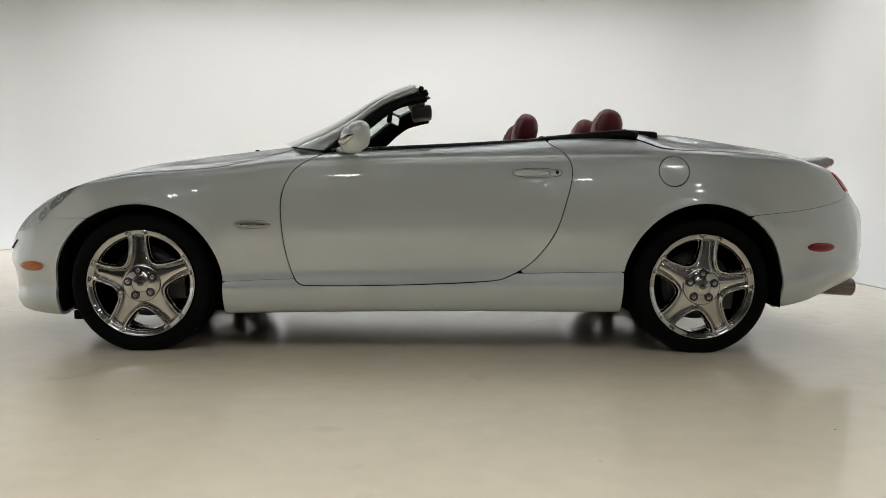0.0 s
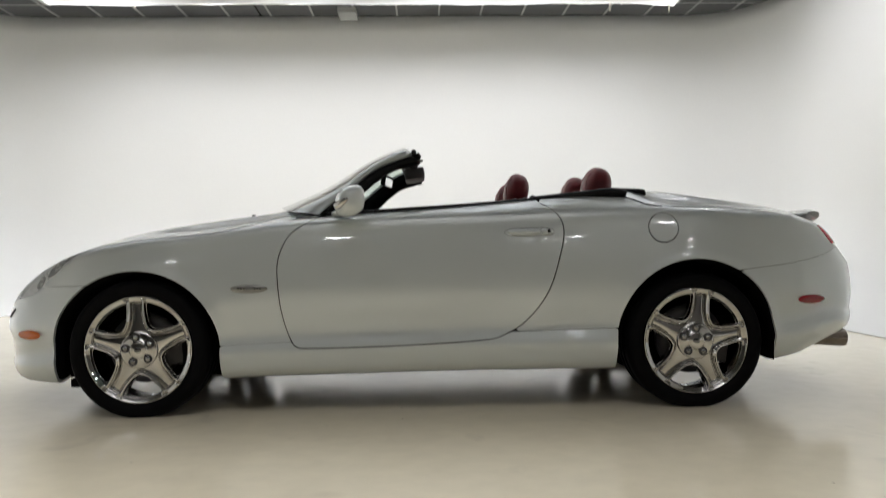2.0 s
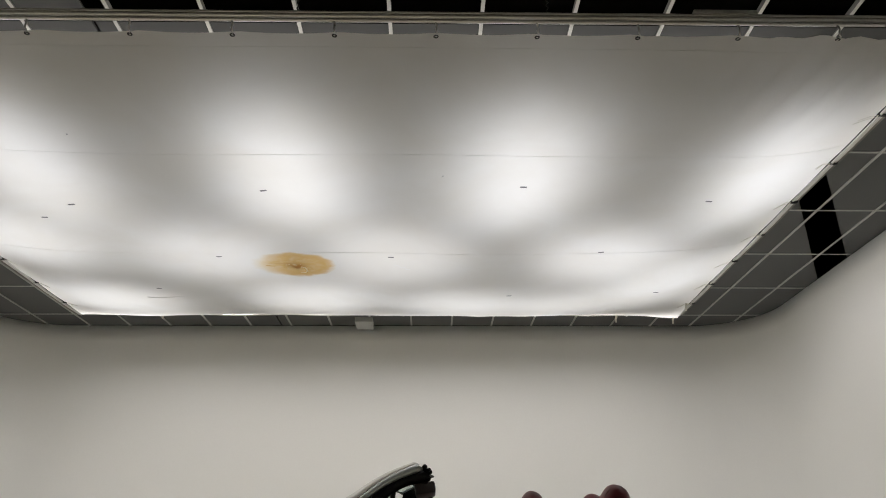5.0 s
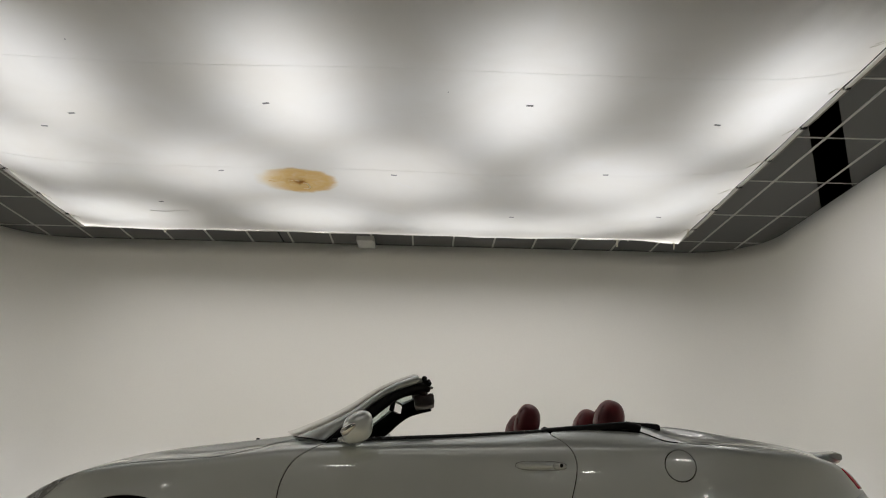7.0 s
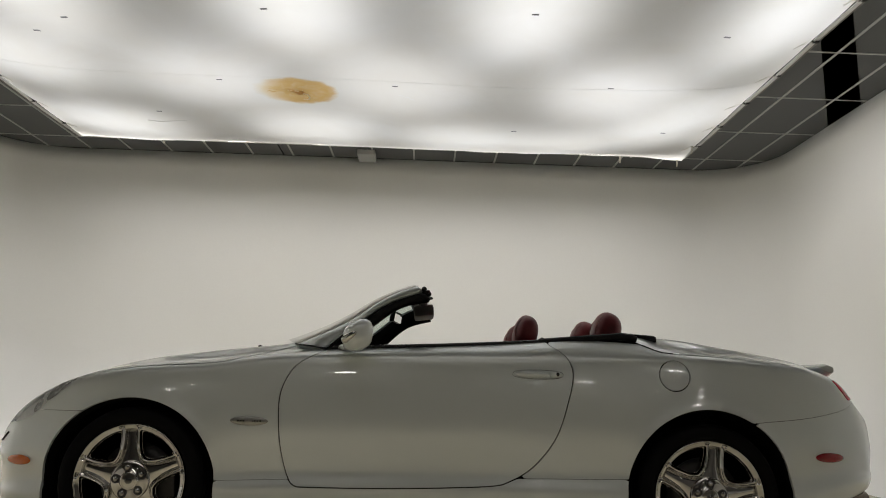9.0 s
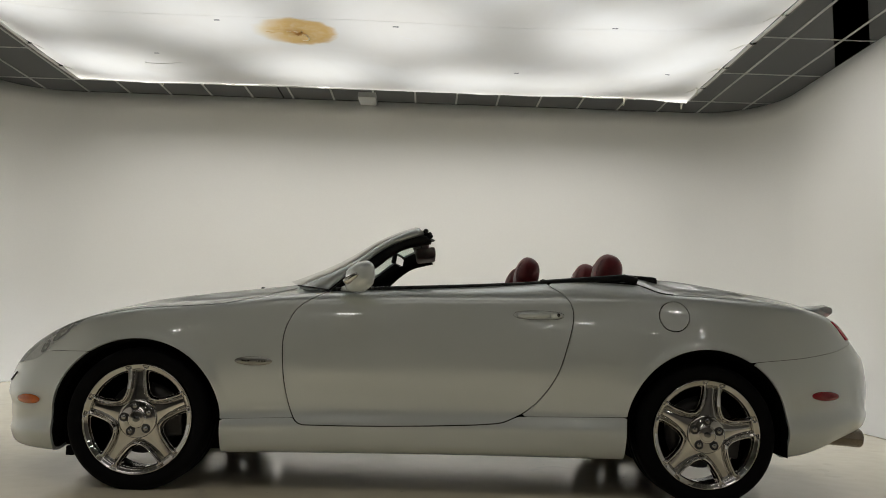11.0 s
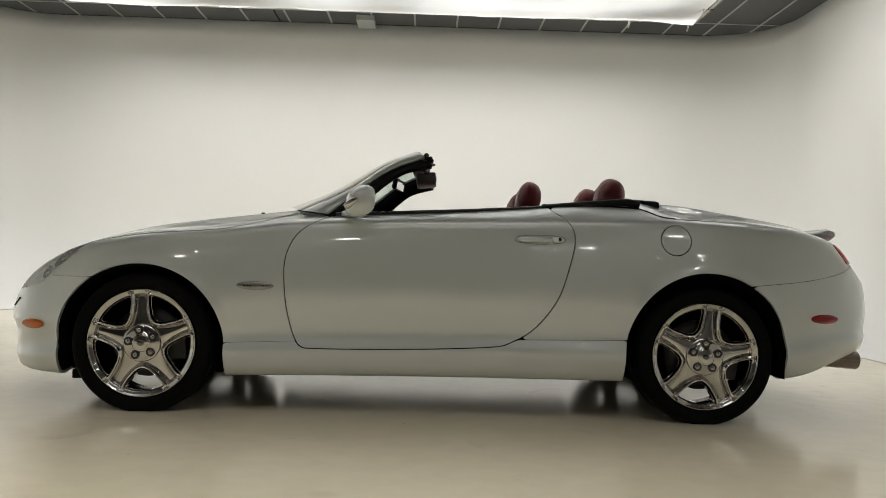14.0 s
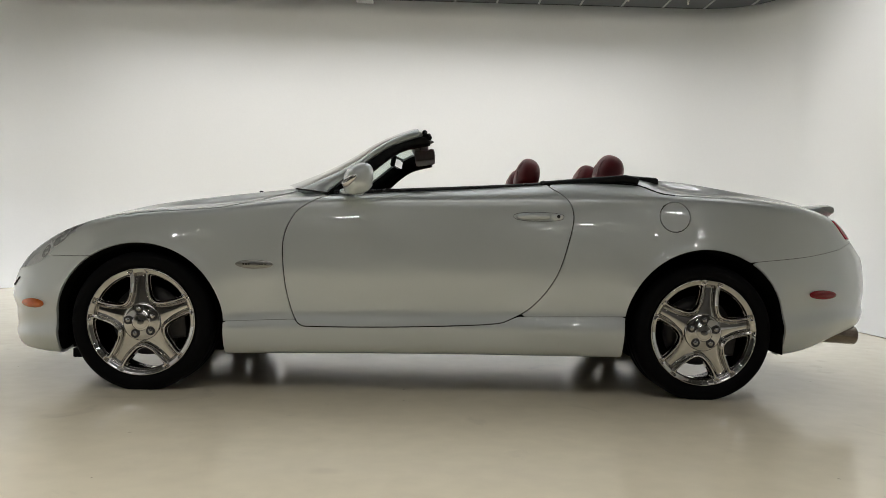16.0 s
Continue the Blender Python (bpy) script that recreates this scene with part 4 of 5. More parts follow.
def wheel(x, s, turn):
    wh = new("wheel")
    wh.parent = car
    wh.matrix_basis = pose(x, s * 0.862, 0.316, 0, 0, 0 if s < 0 else 180) @ pose(0, 0, 0, 0, -turn, 0)
    v, f = lathe(prof, 120, True)
    v = [(x, y, max(z, -0.316)) for x, y, z in v]                          # flattened where it stands
    mesh("tyre", v, f, RUBBER, wh, "black low-profile tyre", m=pose(0, 0, 0, 0, turn, 0))
    rim = new("rim", FACE)
    rim.parent = wh
    tagged(rim, "polished chrome five-spoke rim")
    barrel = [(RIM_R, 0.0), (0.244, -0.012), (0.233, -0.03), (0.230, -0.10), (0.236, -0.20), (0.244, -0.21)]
    # the shade inside the rim is in the barrel's darker chrome
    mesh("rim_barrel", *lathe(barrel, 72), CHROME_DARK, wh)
    cap = [(0.088, -0.030), (0.088, -0.004), (0.084, 0.001), (0.076, 0.004), (0.042, 0.004), (0.0395, 0.010), (0.036, 0.013), (0.031, 0.012), (0.029, 0.0125), (0.0, 0.0145)]
    mesh("centre_cap", *lathe(cap, 40), CHROME, wh)
    bmx = bmesh.new()
    ellipsoid(bmx, pose(0, -0.0135, 0) @ Matrix.Diagonal((0.017, 0.0035, 0.012, 1)), 20, 10)
    part("emblem", bmx, CHROME_DARK, wh, "small grey emblem")
    for k in range(5):
        a = math.pi / 2 + 2 * math.pi * k / 5 + 0.12
        nut = [(0.0125, -0.006), (0.0125, 0.007), (0.0105, 0.011), (0.0, 0.0125)]
        v, f = lathe(nut, 12)
        mesh("wheel_nut", v, f, NUT, wh, m=pose(0.0605 * math.cos(a), -0.001, 0.0605 * math.sin(a)))
        # flat dark disc; the shade of the nut's hollow is in its colour
        v, f = lathe([(0.0205, -0.002), (0.0205, 0.0004), (0.0190, 0.0006), (0.0, 0.0002)], 20)
        mesh("nut_shade_disc", v, f, STEEL, wh, m=pose(0.0605 * math.cos(a), -0.0048, 0.0605 * math.sin(a)))
    mesh("brake_disc", *lathe([(0.06, -0.085), (0.165, -0.085), (0.165, -0.11), (0.06, -0.11)], 48, True), STEEL, wh)
    bmx = bmesh.new()
    box(bmx, 0.10, 0.185, 0.055, 0.13, -0.09, 0.09, 0.012)
    part("brake_caliper", bmx, STEEL, wh)
    return wh


for x, s, turn in HUBS:
    wheel(x, s, turn)

# ---- windscreen and its frame ----
TOPL = [(-0.629, 0.69, 0.957), (-0.573, 0.67, 0.984), (-0.445, 0.64, 1.048), (-0.338, 0.61, 1.117), (-0.248, 0.58, 1.187), (-0.158, 0.55, 1.241), (-0.058, 0.52, 1.285)]
LOWL = [(-0.477, 0.735, 0.937), (-0.455, 0.72, 0.965), (-0.384, 0.69, 1.033), (-0.316, 0.66, 1.090), (-0.256, 0.63, 1.143), (-0.170, 0.60, 1.197), (-0.042, 0.57, 1.247)]
SEALL = [(-0.470, 0.715, 0.890), (-0.420, 0.70, 0.938), (-0.345, 0.675, 1.003), (-0.257, 0.645, 1.073), (-0.198, 0.615, 1.125), (-0.115, 0.585, 1.179), (0.012, 0.555, 1.212)]


def strip(a, b, thick, s):
    """A curved bar between two lines, rounded outside and thick metres deep."""
    verts, faces = [], []
    for p, q in zip(a, b):
        p, q = Vector((p[0], p[1] * s, p[2])), Vector((q[0], q[1] * s, q[2]))
        out = Vector((0.15, 0.9 * s, 0.45)).normalized()
        sec = [p - out * thick, p - out * 0.004, p + (q - p) * 0.12 + out * 0.006, p + (q - p) * 0.5 + out * 0.013, p + (q - p) * 0.88 + out * 0.006, q - out * 0.004, q - out * thick]
        verts += sec
    for i in range(len(a) - 1):
        faces += [(i * 7 + k, i * 7 + (k + 1) % 7, i * 7 + 7 + (k + 1) % 7, i * 7 + 7 + k) for k in range(7)]
    faces += [tuple(range(7)), tuple((len(a) - 1) * 7 + k for k in range(7))]
    return verts, faces


up, lo, under_seal = (round_loop(t, 5, False) for t in (TOPL, LOWL, SEALL))
for s in (-1, 1):
    mesh("windscreen_pillar", *strip(up, lo, 0.03, s), PAINT, car)
    inner = [p + Vector((0.004, -0.012, -0.004)) for p in lo]
    mesh("pillar_seal", *strip(inner, under_seal, 0.03, s), BLACK, car, "black rubber pillar seal")
    back = [p + Vector((0.012, -0.040, -0.012)) for p in up]
    wide = [p + Vector((-0.004, -0.035, 0.006) if s < 0 else (0.014, -0.035, -0.020)) for p in under_seal]
    mesh("pillar_trim", *strip(back, wide, 0.02, s), BLACK, car, "black inner pillar trim")
    mesh("pillar_joint", *tube([(-0.634, s * 0.704, 0.957), (-0.552, s * 0.734, 0.947), (-0.478, s * 0.752, 0.938)], 0.0042, 6), GLOSSBLACK, car)
    mesh("sail_seal", *tube([(-0.480, s * 0.744, 0.936), (-0.440, s * 0.732, 0.972), (-0.384, s * 0.702, 1.026), (-0.330, s * 0.676, 1.072)], 0.0045, 6), GLOSSBLACK, car, "black seal along the pillar foot")
# glass, bowed across
verts, faces = [], []
for i, p in enumerate(up):
    for k in range(17):
        e = -1 + 2 * k / 16
        bow = 1 - e * e
        verts.append((p[0] - 0.150 * bow * (1 - 0.72 * i / len(up)) + 0.012, p[1] * e * 0.985, p[2] - 0.008 + 0.060 * bow))
for i in range(len(up) - 1):
    faces += [(i * 17 + k, i * 17 + k + 1, i * 17 + 18 + k, i * 17 + 17 + k) for k in range(16)]
shield = mesh("windscreen", verts, faces, GLASS, car, "clear green-tinted windscreen glass")
shield.visible_shadow = False
# header rail across the top, with its black latch seal
path = [(-0.060 - 0.030 * (1 - (k / 8) ** 2), 0.53 * k / 8, 1.281 + 0.034 * (1 - (k / 8) ** 2) - 0.026) for k in range(-8, 9)]
verts, faces = tube(path, 0.032, 12, flat=0.55)
mesh("header_rail", verts, faces, PAINT, car)
path2 = [(p[0] + 0.054, p[1], p[2] - 0.014) for p in path]
mesh("header_seal", *tube(path2, 0.024, 10, flat=0.75), BLACK, car, "black rubber header seal")
path3 = [(p[0] + 0.066, p[1], p[2] - 0.036) for p in path]
mesh("header_trim", *tube(path3, 0.022, 10, flat=0.4), GREYTRIM, car, "grey header lining")
for s in (-1, 1):
    for dx, r in ((0.0, 0.014), (0.022, 0.010)):
        bm = bmesh.new()
        ellipsoid(bm, pose(-0.020 + dx, s * 0.525, 1.266 - dx * 0.6) @ Matrix.Diagonal((r, r * 1.4, r, 1)), 12, 8)
        part("roof_latch", bm, GLOSSBLACK, car, smooth=True)
    # sun visors: the far one hangs below the header, the near one is folded flat
    bm = bmesh.new()
    if s > 0:
        box(bm, -0.064, 0.058, 0.12, 0.47, -0.033, 0.033, 0.018, m=pose(-0.020, 0, 1.221, 0, -8, 0))
    else:
        box(bm, -0.060, 0.050, -0.47, -0.12, -0.010, 0.010, 0.008, m=pose(-0.060, 0, 1.246, 0, 12, 0))
    part("sun_visor", bm, GREYTRIM, car, "grey vinyl sun visor", smooth=True)
# rear-view mirror under the header
bm = bmesh.new()
box(bm, -0.018, 0.008, -0.106, 0.106, -0.032, 0.032, 0.010)
rv = part("interior_mirror", bm, BLACK, car, "black framed rear-view mirror", smooth=True, m=pose(-0.178, 0, 1.162, 0, 10, -9))
bm = bmesh.new()
box(bm, 0.0075, 0.0105, -0.100, 0.100, -0.028, 0.028, 0.001)
part("mirror_glass", bm, MIRROR, rv)
mesh("mirror_stalk", *tube([(-0.205, 0, 1.192), (-0.205, 0, 1.237), (-0.17, 0, 1.277)], 0.009), BLACK, car)

# ---- belt strips, tonneau ----
for s in (-1, 1):
    ln = [(x, s * (float(np.interp(x, xs, half)) - 0.152), float(np.interp(x, xs, shoulder)) + 0.012) for x in np.linspace(-0.445, 0.603, 22)]
    mesh("belt_seal", *tube(ln, 0.0095, 8), GLOSSBLACK, car, "black rubber window seal")
    ln = [(x, s * (float(np.interp(x, xs, half)) - 0.165 - 0.05 * max(0, x - 0.8)), float(np.interp(x, [0.543, 0.686, 0.964, 1.016], [0.997, 1.012, 1.040, 1.026]))) for x in np.linspace(0.545, 1.016, 16)]
    mesh("tonneau_edge", *tube(ln, 0.024, 10, flat=0.8), BLACK, car, "black cover beside the rear seats")
for s in (-1, 1):
    bm = bmesh.new()
    box(bm, 0.55, 1.035, min(s * 0.690, s * 0.715), max(s * 0.690, s * 0.715), 0.62, 1.020, 0.004)
    part("rear_side_panel", bm, BLACK, car, "black panel beside the rear seat")
bm = bmesh.new()
box(bm, 0.975, 1.150, -0.64, 0.64, 1.0, 1.074, 0.018)
for v in bm.verts:
    if v.co.z > 1.03:
        v.co.z -= 0.009 * max(0.0, (v.co.x - 1.03) / 0.12) + 0.010 * (v.co.y / 0.64) ** 2
part("tonneau_cover", bm, BLACK, car, "black folded-roof cover behind the seats", smooth=True)

# black seal where the boot lid meets the quarter panel
for s in (-1, 1):
    ln = [at_body(x, float(spline([(0.967, 1.026), (1.04, 0.996), (1.116, 0.964), (1.201, 0.956)], x)), s) for x in np.linspace(0.99, 1.17, 14)]
    mesh("deck_seal", *tube([p + n * 0.0005 for p, n in ln], 0.0036, 6), GLOSSBLACK, car)

# ---- spoiler, exhaust, lenses, badges ----
verts, faces = [], []
sec = [(0.038 * math.cos(a), 0.026 * math.copysign(abs(math.sin(a)) ** 0.7, math.sin(a)) * (1 + 0.55 * math.cos(a)) - 0.010 * (1 + math.cos(a)) / 2) for a in np.linspace(0, 2 * math.pi, 20, endpoint=False)]
for k in range(-20, 21):
    e = k / 20
    dx, dz = 0.055 * (1 - e * e), 0.006 * (1 - e * e)
    sc = max(math.sqrt(max(1 - (max(abs(e) - 0.86, 0) / 0.14) ** 2, 0)), 0.55)
    verts += [(2.008 + x * (0.7 + 0.3 * sc) + dx, 0.62 * e, 0.923 + z * sc + dz - 0.06 * (x + 0.01)) for x, z in sec]
for i in range(40):
    faces += [(i * 20 + k, i * 20 + (k + 1) % 20, i * 20 + 20 + (k + 1) % 20, i * 20 + 20 + k) for k in range(20)]
faces += [tuple(range(20)), tuple(800 + k for k in range(20))]
bm = bmesh.new()
vs = [bm.verts.new(v) for v in verts]
for f in faces:
    bm.faces.new([vs[k] for k in f])
part("boot_spoiler", bm, PAINT, car, smooth=True)
for s in (-1, 1):
    v, f = lathe([(0.034, -0.36), (0.043, -0.28), (0.046, 0.0), (0.043, 0.004), (0.040, 0.0), (0.039, -0.12), (0.0, -0.12)], 32)
    ex = mesh("exhaust_tip", v, f, TAILPIPE, car, "tarnished steel exhaust tip", m=pose(2.166, s * 0.60, 0.287, 3, 0, 90))
    # side marker lenses
    for x, z, ma, nm, sz, lean in ((-1.85, 0.386, AMBER, "amber oval side marker", (0.080, 0.023), 5), (1.885, 0.504, RED, "red oval side marker", (0.087, 0.0225), -5)):
        bm = bmesh.new()
        ellipsoid(bm, Matrix.Diagonal((sz[0], sz[1], 0.014, 1)), 28, 10)
        part("side_marker", bm, ma, car, nm, smooth=True, m=on_body(x, z, s, 0.0) @ pose(0, 0, 0, 0, 0, -s * lean))
    bm = bmesh.new()
    ellipsoid(bm, Matrix.Diagonal((0.086, 0.0205, 0.006, 1)), 30, 10)
    em = part("fender_badge", bm, BADGE, car, "chrome oval fender badge", smooth=True, m=on_body(-0.788, 0.595, s, 0.001))
    bm = bmesh.new()
    for k in range(9):
        box(bm, -0.052 + 0.0125 * k, -0.044 + 0.0125 * k, -0.0028, 0.0028, 0.0035, 0.0058)
    part("lettering", bm, CHROME_DARK, em)
    # door handle in its dished recess
    hm = on_body(0.521, 0.842, s, 0.0)
    ring2 = [hm @ Vector((0.117 * math.copysign(abs(math.cos(a)) ** 0.8, math.cos(a)), 0.021 * math.copysign(abs(math.sin(a)) ** 0.75, math.sin(a)), 0.0015)) for a in np.linspace(0, 2 * math.pi, 60, endpoint=False)]
    mesh("handle_seam", *tube(ring2, 0.0008, 6, closed=True), BLACK, car, "black gasket round the door handle")
    bm = bmesh.new()
    vs = ellipsoid(bm, Matrix(), 40, 16)
    for v in vs:
        k = (abs(v.co.x) ** 3.2 + abs(v.co.y) ** 2.2 + abs(v.co.z) ** 2.2) ** (-1 / 2.6)
        v.co = (0.078 * v.co.x * k - 0.026, 0.0150 * v.co.y * k * (1 - 0.12 * v.co.x), 0.017 * v.co.z * k)
    part("door_handle", bm, PAINT, car, smooth=True, m=hm)
    bm = bmesh.new()
    vs = ellipsoid(bm, Matrix(), 24, 14)
    for v in vs:
        k = (abs(v.co.x) ** 3 + abs(v.co.y) ** 2.4 + abs(v.co.z) ** 2.4) ** (-1 / 2.6)
        v.co = (0.028 * v.co.x * k + 0.083, 0.0155 * v.co.y * k * (1 - 0.15 * v.co.x), 0.0165 * v.co.z * k)
    part("lock_cap", bm, PAINT, car, smooth=True, m=hm)
    bm = bmesh.new()
    ellipsoid(bm, Matrix.Diagonal((0.008, 0.009, 0.004, 1)), 18, 10)
    part("door_lock", bm, GLOSSBLACK, car, "black key lock", smooth=True, m=hm @ pose(0.090, 0, 0.0150))
    # outside mirror
    mm = new("door_mirror")
    mm.parent = car
    mm.matrix_basis = pose(-0.315, s * 0.955, 0.993, 0, 0, -s * 13)
    bm = bmesh.new()
    vs = ellipsoid(bm, Matrix(), 40, 24)
    for v in vs:
        x, y, z = v.co
        k = (abs(x) ** 2.7 + abs(y) ** 2.7 + abs(z) ** 2.7) ** (-1 / 2.7)
        x, y, z = x * k, y * k, z * k
        v.co = (0.070 * x + (0.008 * x * x if x < 0 else 0), 0.098 * y, 0.070 * z * (1 - 0.10 * max(-x, 0)) + 0.016 * x - 0.006 * x * x)
        v.co.x = min(v.co.x, 0.062)
    part("mirror_shell", bm, PAINT, mm, smooth=True)
    bm = bmesh.new()
    ellipsoid(bm, Matrix.Translation((0.0575, 0, 0.008)) @ Matrix.Diagonal((0.0055, 0.066, 0.046, 1)), 28, 12)
    part("mirror_glass", bm, MIRROR, mm, smooth=True)
    verts, faces = tube([(-0.045, -s * 0.25, -0.052), (-0.03, -s * 0.16, -0.05), (-0.02, -s * 0.08, -0.035), (-0.01, -s * 0.02, -0.02)], 0.017, 12, flat=0.8)
    mesh("mirror_arm", verts, faces, PAINT, mm)
    bm = bmesh.new()
    vs = ellipsoid(bm, Matrix(), 28, 14)
    for v in vs:
        k = (abs(v.co.x) ** 3 + abs(v.co.y) ** 2.4 + abs(v.co.z) ** 2.4) ** (-1 / 2.6)
        v.co = pose(-0.046, s * 0.078, -0.014, 0, -32, s * 34) @ Vector((0.040 * v.co.x * k, 0.016 * v.co.y * k, 0.0165 * v.co.z * k * (1 - 0.25 * v.co.x)))
    part("mirror_lamp", bm, CHROME, mm, "clear turn signal lens", smooth=True)
    bm = bmesh.new()
    ellipsoid(bm, pose(-0.015, -s * 0.075, -0.054, 0, 4, 0) @ Matrix.Diagonal((0.058, 0.085, 0.016, 1)), 28, 12)
    part("mirror_foot", bm, PAINT, mm, smooth=True)
# washer nozzle on the hood
for s in (-1, 1):
    bm = bmesh.new()
    ellipsoid(bm, pose(-0.863, s * 0.42, 0.953) @ Matrix.Diagonal((0.011, 0.008, 0.006, 1)), 14, 8)
    part("washer_nozzle", bm, BLACK, car, smooth=True)
# front mudguard lip and bumper intake edges
for s in (-1, 1):
    bm = bmesh.new()
    box(bm, -1.657, -1.614, min(s * 0.66, s * 0.79), max(s * 0.66, s * 0.79), 0.133, 0.178, 0.008, m=None)
    part("air_deflector", bm, WELL, car)
bm = bmesh.new()
box(bm, -2.150, -2.085, -0.36, 0.36, 0.255, 0.385, 0.03)
part("front_grille", bm, BLACK, car, "black lower grille", smooth=True)

# ---- cabin ----
bm = bmesh.new()
box(bm, -0.60, 1.02, -0.70, 0.70, 0.24, 0.27, 0.0)
part("cabin_floor", bm, BLACK, car)
for s in (-1, 1):
    bm = bmesh.new()
    box(bm, -0.46, 0.62, min(s * 0.68, s * 0.72), max(s * 0.68, s * 0.72), 0.30, 0.925, 0.012)
    part("door_lining", bm, LEATHER2, car, "red leather door lining", smooth=True)
bm = bmesh.new()
vs = box(bm, -0.60, -0.16, -0.70, 0.70, 0.62, 0.925, 0.05)
part("dashboard", bm, BLACK, car, "black dashboard", smooth=True)
bm = bmesh.new()
box(bm, -0.30, 0.55, -0.12, 0.12, 0.26, 0.56, 0.03)
part("centre_console", bm, BLACK, car, smooth=True)
ringp = [Vector((0.055 * math.sin(a), 0.185 * math.cos(a), 0.175 * math.sin(a))) for a in np.linspace(0, 2 * math.pi, 48, endpoint=False)]
st = mesh("steering_wheel", *tube(ringp, 0.016, 10, closed=True), BLACK, car, "black leather steering wheel", m=pose(-0.026, -0.36, 0.756))
bm = bmesh.new()
ellipsoid(bm, Matrix.Diagonal((0.03, 0.075, 0.06, 1)), 20, 12)
box(bm, -0.006, 0.010, -0.18, 0.18, -0.016, 0.016, 0.005)
part("hub", bm, BLACK, st, smooth=True)


def seat(name, x, y, z, back_h, wide, head, label):
    """A leather seat: cushion, bolstered back and a separate headrest."""
    st = new(name)
    st.parent = car
    st.matrix_basis = pose(x, y, 0)
    tagged(st, label)
    bm = bmesh.new()
    box(bm, -0.50, 0.0, -wide / 2, wide / 2, 0.27, z, 0.06)
    part("seat_cushion", bm, LEATHER, st, smooth=True)
    bm = bmesh.new()
    box(bm, -0.07, 0.07, -wide / 2, wide / 2, 0.0, back_h, 0.055, m=pose(0.0, 0, z - 0.04, 0, 16, 0))
    part("backrest", bm, LEATHER, st, smooth=True)
    for s in (-1, 1):
        bm = bmesh.new()
        ellipsoid(bm, pose(0.05, s * (wide / 2 - 0.03), z + back_h * 0.45, 0, 16, 0) @ Matrix.Diagonal((0.085, 0.055, back_h * 0.42, 1)), 18, 12)
        part("side_bolster", bm, LEATHER2, st, smooth=True)
    hx, hz, rx, ry, rz = head
    bm = bmesh.new()
    vs = ellipsoid(bm, Matrix(), 44, 28)
    for v in vs:
        x, y, z = v.co
        k = (abs(x) ** 2.5 + abs(y) ** 2.6 + abs(z) ** 2.3) ** (-1 / 2.5)
        x, y, z = x * k, y * k, z * k
        v.co = pose(hx, 0, hz, 0, 10, 0) @ Vector((rx * x * (0.90 + 0.12 * (0.2 - z) if x < 0 else 1.0), ry * y * (1 - 0.08 * z), rz * z * (1 - 0.05 * x)))
    hr = part("headrest", bm, LEATHER, st, smooth=True)
    for s in (-1, 1):
        cr = [pose(hx, 0, hz, 0, 12, 0) @ Vector((rx * 1.006 * math.cos(a) * 0.80 - 0.005, s * ry * 0.60, rz * 1.004 * math.sin(a) * 0.80)) for a in np.linspace(-1.2, 4.3, 40)]
        mesh("stitched_seam", *tube(cr, 0.0022, 5), THREAD, hr)
    for s in (-1, 1):
        mesh("headrest_post", *tube([(hx - 0.01, s * 0.07, hz - rz - 0.08), (hx, s * 0.07, hz)], 0.006), CHROME, st)
    return st


for s in (-1, 1):
    seat("front_seat", 0.36 if s < 0 else 0.386, s * 0.36, 0.48, 0.56, 0.50, (0.163, 1.070, 0.066, 0.125, 0.092), "red leather bucket seat with headrest")
    seat("rear_seat", 0.841, s * 0.30, 0.50, 0.52, 0.44, (0.128, 1.098, 0.078, 0.120, 0.100), "red leather rear seat with headrest")

# belt guides beside the front headrests
for s in (-1, 1):
    bm = bmesh.new()
    box(bm, -0.014, 0.014, -0.010, 0.010, -0.040, 0.022, 0.008, m=pose(0.600, s * 0.47, 1.018, 0, 14, 0))
    part("belt_guide", bm, BLACK, car, "black seat belt guide", smooth=True)

# ---- fittings of the cloth and ceiling ----
TAPE = mat("grey_tape", (0.20, 0.20, 0.20), 0.7)
CORD = mat("pale_cord", (0.62, 0.60, 0.52), 0.8)

for v0, sw in ((CV0 + 0.10, 0.012), (0.46, 0.10), (2.405, 0.04)):
    ln = []
    for k in range(61):
        u = CU0 + 0.03 + (edge_u(v0) - CU0 - 0.06) * k / 60
        v = v0 + sw * noise.noise((u * 0.55, v0 * 3, 1)) + 0.03 * math.exp(-((u - CU1) / 1.2) ** 2)
        ln.append((u, v, cloth_at(u, v) - 0.004))
    mesh("cloth_seam", *tube(ln, 0.0012, 6), SILK, canopy)
for k, (u, v) in enumerate(((-1.337, 1.06), (0.744, 0.947), (-2.98, 1.33), (-3.335, 1.615), (-2.05, 2.498), (-0.378, 2.503), (1.665, 2.38), (2.338, 1.262), (0.894, 3.661), (2.572, 3.714), (-2.952, 3.49))):
    bm = bmesh.new()
    box(bm, -0.027, 0.027, -0.011, 0.011, -0.001, 0.001, m=pose(u, v, cloth_at(u, v) - 0.006, 0, 0, (k * 37) % 24 - 12))
    part("tape_patch", bm, TAPE, canopy)
